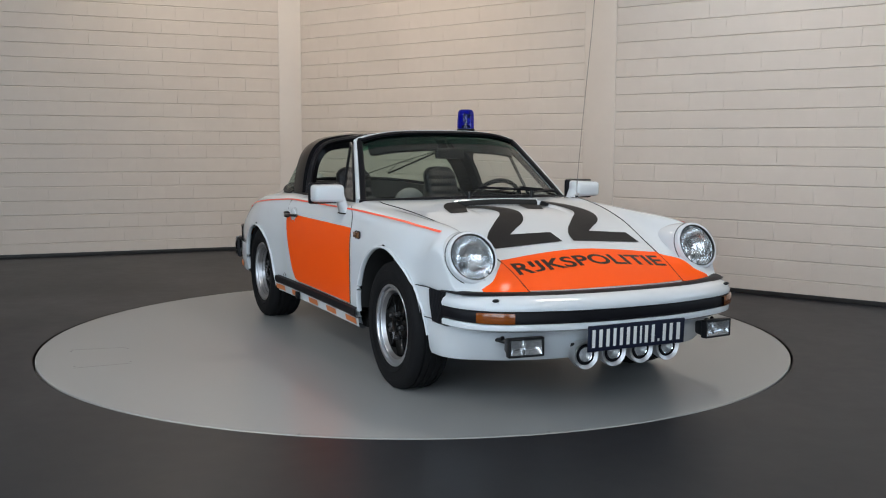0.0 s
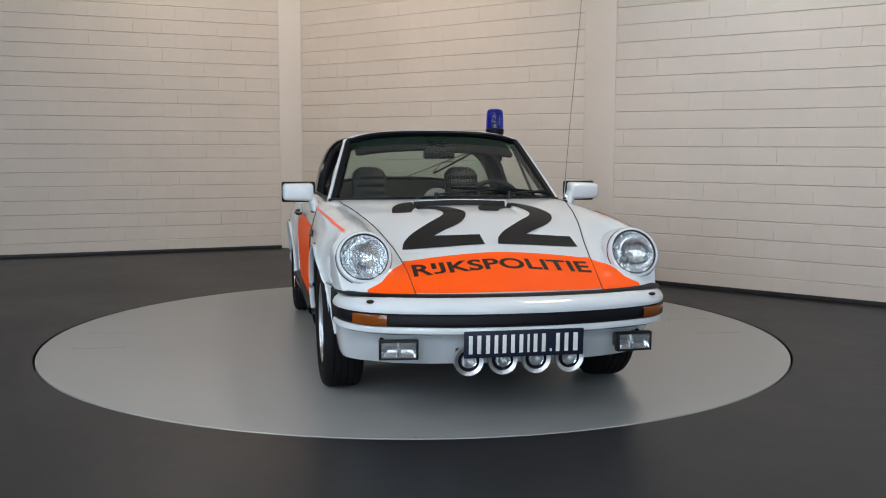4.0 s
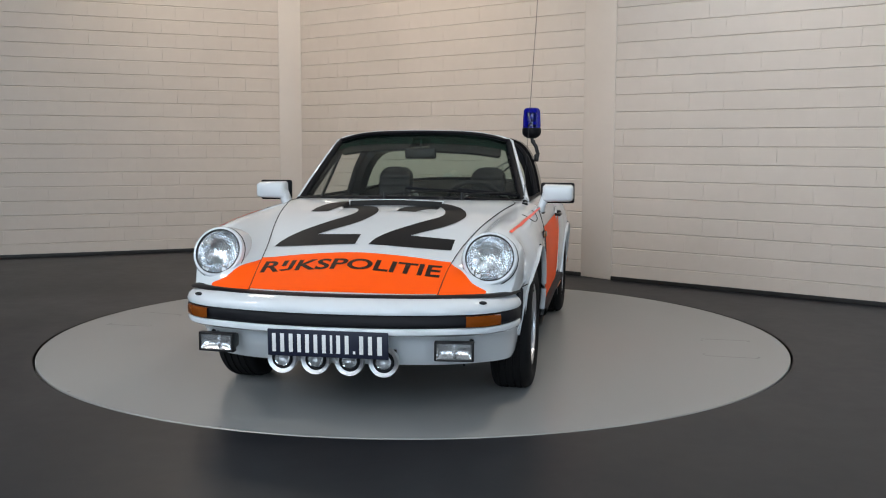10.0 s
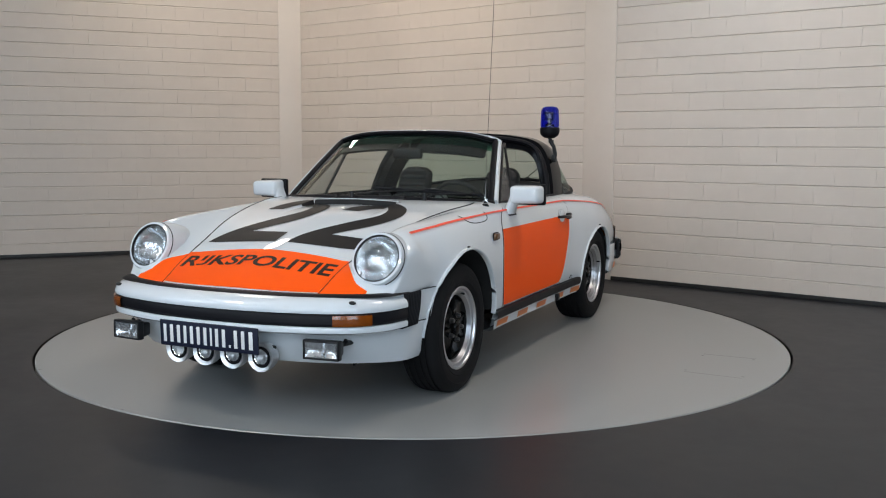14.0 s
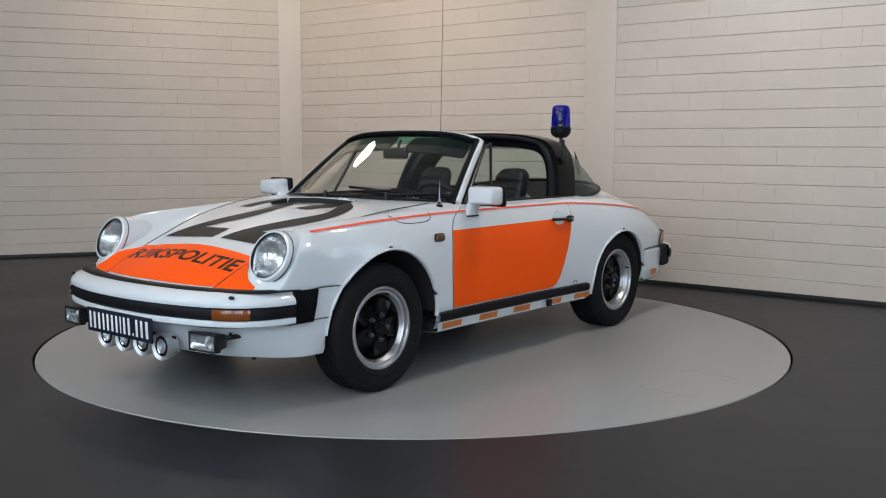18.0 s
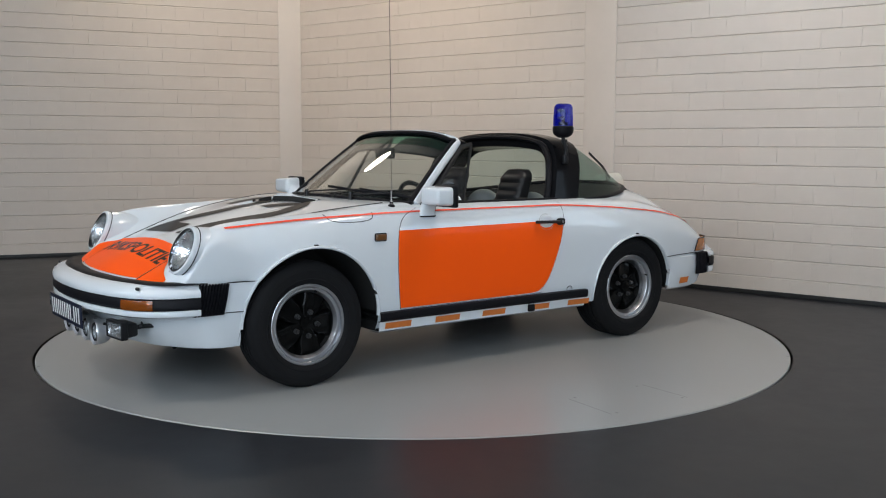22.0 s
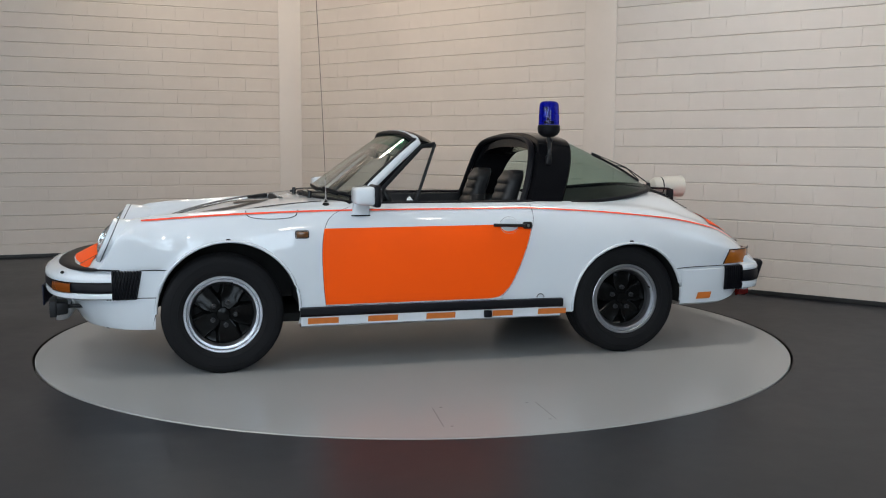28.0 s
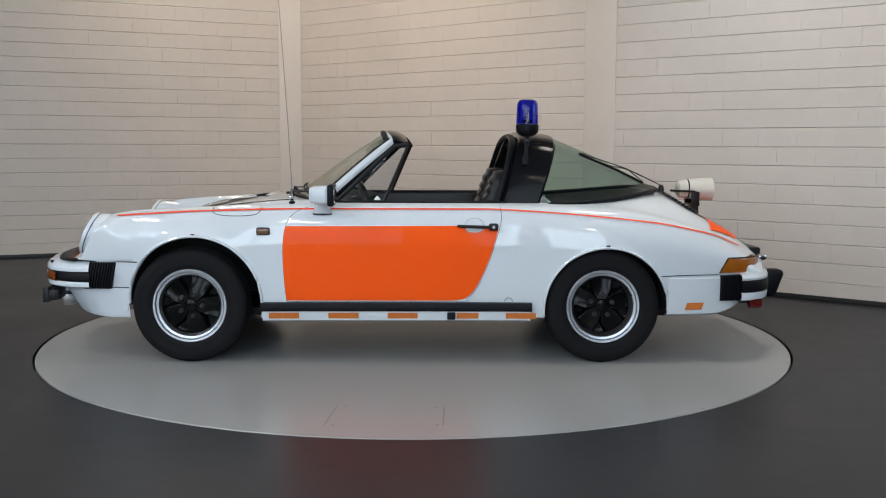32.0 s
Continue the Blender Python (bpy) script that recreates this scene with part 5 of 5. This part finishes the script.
# tail apron and reflector band
TAP = [(-p[0], p[1]) for p in mirror_path([(1.493, .808), (1.60, .803), (1.74, .782), (1.88, .735), (1.98, .60), (2.02, .35), (2.03, 0)])]
rows = []
for i, (x, y) in enumerate(TAP):
    a, b = TAP[max(i - 1, 0)], TAP[min(i + 1, len(TAP) - 1)]
    d = Vector((b[0] - a[0], b[1] - a[1], 0)).normalized()
    n = Vector((d.y, -d.x, 0))
    low = .262 + .09 * max(0, (-1.75 - x) / .28) ** 1.5
    rows.append([Vector((x, y, 0)) + n * o + Vector((0, 0, z)) for o, z in ((-.004, .475), (.0, .47), (.0, .40), (-.003, max(low + .03, .33)), (-.012, low + .012), (-.03, low), (-.09, low))])
part("rear_apron", grid_mesh(rows), M["paint"], car, "white rear apron")
for s in (1, -1):
    rows = []
    for k in range(8):
        t = k / 7
        p = Vector((-1.588 - .096 * t, 0, 0))
        yy = float(np.interp(-p.x, [-a for a, b in TAP if b > .3], [b for a, b in TAP if b > .3])) + .002
        rows.append([(p.x - .008, s * (yy + .003), .338), (p.x + .004, s * (yy + .0015), .299)])
    part("quarter_foil", grid_mesh(rows), M["reflector"], car, "orange reflective foil")
rows = []
for y in np.linspace(-.60, .60, 25):
    rows.append([(-2.10 + .10 * (y / .6) ** 2, y, .585), (-2.125 + .10 * (y / .6) ** 2, y, .575), (-2.13 + .10 * (y / .6) ** 2, y, .50), (-2.09 + .10 * (y / .6) ** 2, y, .49)])
part("tail_reflector", grid_mesh(rows), M["red_lens"], car, "red reflector band between the tail lamps")
bm = bmesh.new()
box(bm, (-2.13, .0, .520), (.095, .56, .140), .012)
part("plate_lamp_housing", bm, M["trim"], car, "black housing over the rear plate")
for s in (1, -1):
    part("plate_lamp", lathe([(.0005, -2.205), (.012, -2.203), (.02, -2.192), (.022, -2.175), (.018, -2.155), (.0005, -2.15)], 20, "x", (0, s * .30, .535)), M["chrome"], car, "small chrome plate lamp")
part("tailpipe", lathe([(.026, -2.0), (.028, -2.12), (.030, -2.125), (.024, -2.125), (.022, -2.05)], 20, "x", (0, -.45, .30)), M["steel"], car, "steel tailpipe")
bm = bmesh.new()
box(bm, (-1.99, .47, .312), (.15, .07, .055), .012)
box(bm, (-2.05, .50, .325), (.03, .03, .05), .006)
part("fog_lamp_mount", bm, M["trim"], car, "black mount under the rear bumper")
part("tow_lamp", lathe([(.0005, -2.11), (.03, -2.11), (.035, -2.09), (.033, -2.04), (.0005, -2.03)], 16, "x", (0, .50, .290)), M["red_lens"], car, "small red fog lamp under the bumper")
# engine lid with grille and orange foil
bm = conform_top(flat_poly(rounded([(-1.575, .40), (-1.575, -.40), (-2.08, -.33), (-2.08, .33)], .06)), .003, .05)
elid = part("engine_lid", bm, M["paint"], car, "white engine lid with a black grille")
for k in range(9):
    x = -1.60 - .022 * k
    part("grille_slat", tube([on_top(x, y, .012) for y in np.linspace(-.30, .30, 13)], 1, 6, squash=(.008, .006)), M["trim"], elid, "black grille slat")
bm = conform_top(flat_poly([(-1.772, .606), (-1.80, .445), (-1.80, -.445), (-1.772, -.606), (-1.951, -.504), (-1.985, -.30), (-1.995, 0), (-1.985, .30), (-1.951, .504)]), .005, .05)
part("tail_foil", bm, M["orange"], car, "orange foil band across the tail")

# rear wiper
part("rear_wiper_arm", tube(smooth_path([(-1.60, .13, .944), (-1.585, .14, .960), (-1.47, .235, 1.008), (-1.34, .335, 1.058), (-1.23, .405, 1.078)], 5), .0035, 6), M["trim"], car, "black rear wiper arm")
part("rear_wiper_pivot", lathe([(.0005, .960), (.012, .958), (.016, .942), (.018, .915)], 16, "z", (-1.60, .13, 0)), M["trim"], car)
part("rear_wiper_blade", tube(smooth_path([(-1.031, .512, 1.146), (-1.24, .417, 1.066), (-1.45, .292, .976)], 6), 1, 6, squash=(.004, .008)), M["rubber"], car, "black rear wiper blade")
part("wiper_carrier", tube([(-1.45, .292, .984), (-1.34, .335, 1.062), (-1.031, .512, 1.154)], .003, 6), M["trim"], car)
# loudspeaker on the tail
HX, HY, HZ = -1.88, -.16, .921
sp = Matrix.Translation((HX, HY, HZ)) @ Matrix.Rotation(math.pi, 4, "Z") @ Matrix.Scale(1.05, 4)
bm = lathe([(.0005, -.108), (.034, -.105), (.050, -.094), (.057, -.073), (.0595, -.041), (.0625, -.011), (.0695, .101), (.0705, .109), (.067, .110), (.055, .059), (.03, -.011), (.0005, -.021)], 36)
bm.transform(sp)
horn = part("loudspeaker", bm, M["ivory"], car, "ivory horn loudspeaker facing backwards")
part("horn_ring", lathe([(.062, -.006), (.0645, 0), (.062, .006)], 36, "x", (HX + .041, HY, HZ)), M["trim"], horn)
bm = tube([(HX + .17, HY + .08, HZ - .006), (HX + .09, HY + .08, HZ - .010), (HX + .02, HY + .08, HZ - .012), (HX - .005, HY + .08, HZ - .022)], .007, 8)
for yy in (-.08, .08):
    box(bm, (HX + .008, HY + yy, HZ - .06), (.052, .006, .09), .002)
box(bm, (HX + .005, HY, HZ - .096), (.055, .166, .014), .004)
box(bm, (HX + .0, HY, HZ - .125), (.05, .09, .06), .006)
part("horn_bracket", bm, M["trim"], horn, "black loudspeaker bracket")


# ---- lettering and numerals on the front lid ----
def numeral_two():
    """The outline of a bold 2, one unit high and wide: bowl, swoop and foot."""
    outer = [(.065, .68), (.113, .845), (.25, .974), (.43, 1.0), (.70, .93), (.90, .815), (1.0, .645), (.955, .502), (.816, .372), (.602, .262), (.443, .18)]
    back = [(.0, .0), (.053, .109), (.174, .223), (.327, .329), (.511, .452), (.675, .565), (.718, .655), (.672, .765), (.575, .84), (.46, .835), (.375, .766), (.315, .675)]
    o = [(p.x, p.y) for p in smooth_path([(a, b, 0) for a, b in outer], 4)]
    k = [(p.x, p.y) for p in smooth_path([(a, b, 0) for a, b in back], 4)]
    return o + [(1.0, .16), (1.0, .0)] + k


def place_numeral(x0, x1, y0, y1):
    pts = numeral_two()
    return flat_poly([(x1 - (x1 - x0) * v, y0 + (y1 - y0) * u) for u, v in pts])


part("numeral", conform_top(place_numeral(.815, 1.517, -.428, -.033), .0045, .04), M["decal"], lid, "large black numeral 2")
part("numeral", conform_top(place_numeral(.815, 1.517, .031, .424), .0045, .04), M["decal"], lid, "large black numeral 2")
ys = np.linspace(-.425, .425, 21)
oc = [(1.603 + .030 * (abs(y) / .44) ** 3, y * 1.046) for y in ys]
of = [(1.921 - .062 * (abs(y) / .42) ** 1.8, y * .985) for y in ys[::-1]]
part("orange_band", conform_top(flat_poly(oc + of), .0045, .04), M["orange"], lid, "fluorescent orange foil across the nose")
for s in (1, -1):
    edge = [(p.x, p.y) for p in smooth_path([(1.633, .440, 0), (1.672, .466, 0), (1.739, .516, 0), (1.778, .562, 0), (1.794, .625, 0)], 4)]
    poly = [(x, s * y) for x, y in edge + [(1.822, .619), (1.844, .516), (1.866, .418), (1.78, .424), (1.68, .433)]]
    part("nose_foil", conform_top(flat_poly(poly), .003, .03), M["orange"], car, "orange foil beside the lid")


def text_mesh(body_text, height, width, bold=0.0):
    cu = bpy.data.curves.new("lettering", "FONT")
    cu.body, cu.size, cu.offset, cu.resolution_u = body_text, 1.0, bold, 4
    ob = bpy.data.objects.new("lettering", cu)
    scene.collection.objects.link(ob)
    me = bpy.data.meshes.new_from_object(ob.evaluated_get(bpy.context.evaluated_depsgraph_get()))
    bpy.data.objects.remove(ob)
    bpy.data.curves.remove(cu)
    bm = bmesh.new()
    bm.from_mesh(me)
    bpy.data.meshes.remove(me)
    low = min(bm.verts, key=lambda v: v.co.y)
    if low.co.y < -.05:  # draw a hanging letter up to the base line
        isle, todo = {low}, [low]
        while todo:
            for e in todo.pop().link_edges:
                for v in e.verts:
                    if v not in isle:
                        isle.add(v)
                        todo.append(v)
        y0, y1 = low.co.y, max(v.co.y for v in isle)
        for v in isle:
            v.co.y = (v.co.y - y0) / (y1 - y0) * y1
        x1 = max(v.co.x for v in isle)
        left = [v for v in bm.verts if v not in isle and v.co.x < x1 - .05]
        stem = max(v.co.x for v in left)
        short = {max(left, key=lambda v: v.co.x)}
        todo = list(short)
        while todo:
            for e in todo.pop().link_edges:
                for v in e.verts:
                    if v not in short:
                        short.add(v)
                        todo.append(v)
        a0 = min(v.co.x for v in short)
        b0, b1 = min(v.co.x for v in isle), x1 - (stem - a0)
        for v in isle:
            if v.co.x < b1:
                v.co.x = b1 - (b1 - v.co.x) * (b1 - a0) / (b1 - b0)
        for v in short:
            v.co.y = y1 - (y1 - v.co.y) * .52
    lo = Vector((min(v.co.x for v in bm.verts), min(v.co.y for v in bm.verts), 0))
    hi = Vector((max(v.co.x for v in bm.verts), max(v.co.y for v in bm.verts), 0))
    for v in bm.verts:
        v.co = Vector(((v.co.x - lo.x) / (hi.x - lo.x) * width, (v.co.y - lo.y) / (hi.y - lo.y) * height, 0))
    return bm


bm = text_mesh("RIJKSPOLITIE", .093, .825, .024)
for v in bm.verts:
    v.co = Vector((1.757 - v.co.y, -.413 + v.co.x, 0))
part("lettering", conform_top(bm, .006, .04), M["letter"], lid, "dark lettering RIJKSPOLITIE on the orange band")


# ---- wall blocks, each a piece of its wall ----
def block_mesh(name, length, joint):
    """A wall block with softly rounded front edges; its back lies on the wall."""
    h, t, b = COURSE - .0036, .007, .0055
    bm = bmesh.new()
    l = length - joint
    pts = [(-l / 2, 0, -h / 2), (l / 2, 0, -h / 2), (l / 2, 0, h / 2), (-l / 2, 0, h / 2)]
    a = [bm.verts.new(p) for p in pts]
    m = [bm.verts.new((x, -t + b, z)) for x, _, z in pts]
    f = [bm.verts.new((x - math.copysign(joint * .4, x), -t, z - math.copysign(b, z))) for x, _, z in pts]
    bm.faces.new(f)
    for p, q in ((a, m), (m, f)):
        for i in range(4):
            j = (i + 1) % 4
            bm.faces.new((p[i], p[j], q[j], q[i]))
    bmesh.ops.recalc_face_normals(bm, faces=bm.faces[:])
    me = bpy.data.meshes.new(name)
    bm.to_mesh(me)
    bm.free()
    me.materials.append(M["block"])
    return me


BLOCKS = {}


def lay_blocks(wall, a, b, u0, u1, top, phase, from_b=False):
    """Lay running-bond blocks on the stretch u0..u1 (metres along a to b) up to the height top; the rest is joined."""
    A, B = Vector((*a, 0)), Vector((*b, 0))
    d = (B - A).normalized()
    L = (B - A).length
    n = Vector((-d.y, d.x, 0))
    ang = math.atan2(d.y, d.x)
    rest = []
    rng = random.Random(int(1000 * abs(phase)) + 7)
    k = 0
    z = FIRST_COURSE - COURSE
    while z < HEIGHT - .02:
        lo, hi = max(z, .0), min(z + COURSE, HEIGHT)
        u = -((k % 2) * BLOCK / 2 + phase) % BLOCK - BLOCK
        while u < L:
            s, e = max(u, .003), min(u + BLOCK, L - .003)
            u += BLOCK
            if e - s < .02 or hi - lo < .05:
                continue
            c = A + d * ((s + e) / 2)
            zc = (lo + hi) / 2
            if u0 <= (s + e) / 2 <= u1 and hi <= top:
                wide = rng.choice((.0003, .0003, .0003, .0003, .0008, .0014))
                key = (round(e - s, 3), wide if e - s > .29 else .0003)
                if key not in BLOCKS:
                    BLOCKS[key] = block_mesh("block", e - s, key[1])
                ob = bpy.data.objects.new("block", BLOCKS[key])
                scene.collection.objects.link(ob)
                ob.parent = wall
                ob.matrix_basis = pose(c.x, c.y, zc, rng.uniform(-.12, .12), 0, math.degrees(ang) + rng.uniform(-.08, .08))
                ob.location += n * rng.uniform(-.0008, .0008)
            else:
                rest.append((c, e - s, zc))
        z += COURSE
        k += 1
    verts, faces = [], []
    for c, ln, zc in rest:
        i = len(verts)
        h = COURSE - .004
        for dy in (0, -.008):
            for sx, sz in ((-1, -1), (1, -1), (1, 1), (-1, 1)):
                p = c + d * (sx * (ln - .0003) / 2) + n * dy
                verts.append((p.x, p.y, zc + sz * h / 2))
        faces += [(i + 4, i + 5, i + 6, i + 7), (i, i + 1, i + 5, i + 4), (i + 1, i + 2, i + 6, i + 5), (i + 2, i + 3, i + 7, i + 6), (i + 3, i, i + 4, i + 7)]
    me = bpy.data.meshes.new("far_blocks")
    me.from_pydata(verts, [], faces)
    me.materials.append(M["block"])
    ob = new("far_blocks", me)
    ob.parent = wall
    tagged(ob, kind="stuff")


lay_blocks(walls["left"], CORNERS[0], CORNERS[1], 1.578, 6.9, 2.95, .10 + 2.1436)
lay_blocks(walls["middle"], CORNERS[2], CORNERS[3], 0, 4.0, 2.95, .148)
lay_blocks(walls["right"], CORNERS[4], CORNERS[5], 0, 2.7, 2.95, .21)


# ---- movement: the turntable turns steadily and carries the car ----
def heading(t):
    """The car's heading in degrees at t seconds."""
    return -65.578 - 3.58989 * t - .0033991 * t * t + .000103793 * t ** 3


def motions():
    times = [float(t) for t in range(0, 33)]
    walk(turntable, [(t, pose(0, 0, 0, 0, 0, heading(t))) for t in times])
    rows = []
    for t in times:
        h = pose(0, 0, 0, 0, 0, heading(t))
        rows.append((t, h @ pose(.1025, .0729, .0)))
    walk(car, rows)
    for ob, place in HELMETS:
        walk(ob, [(t, m @ place) for t, m in rows])


motions()
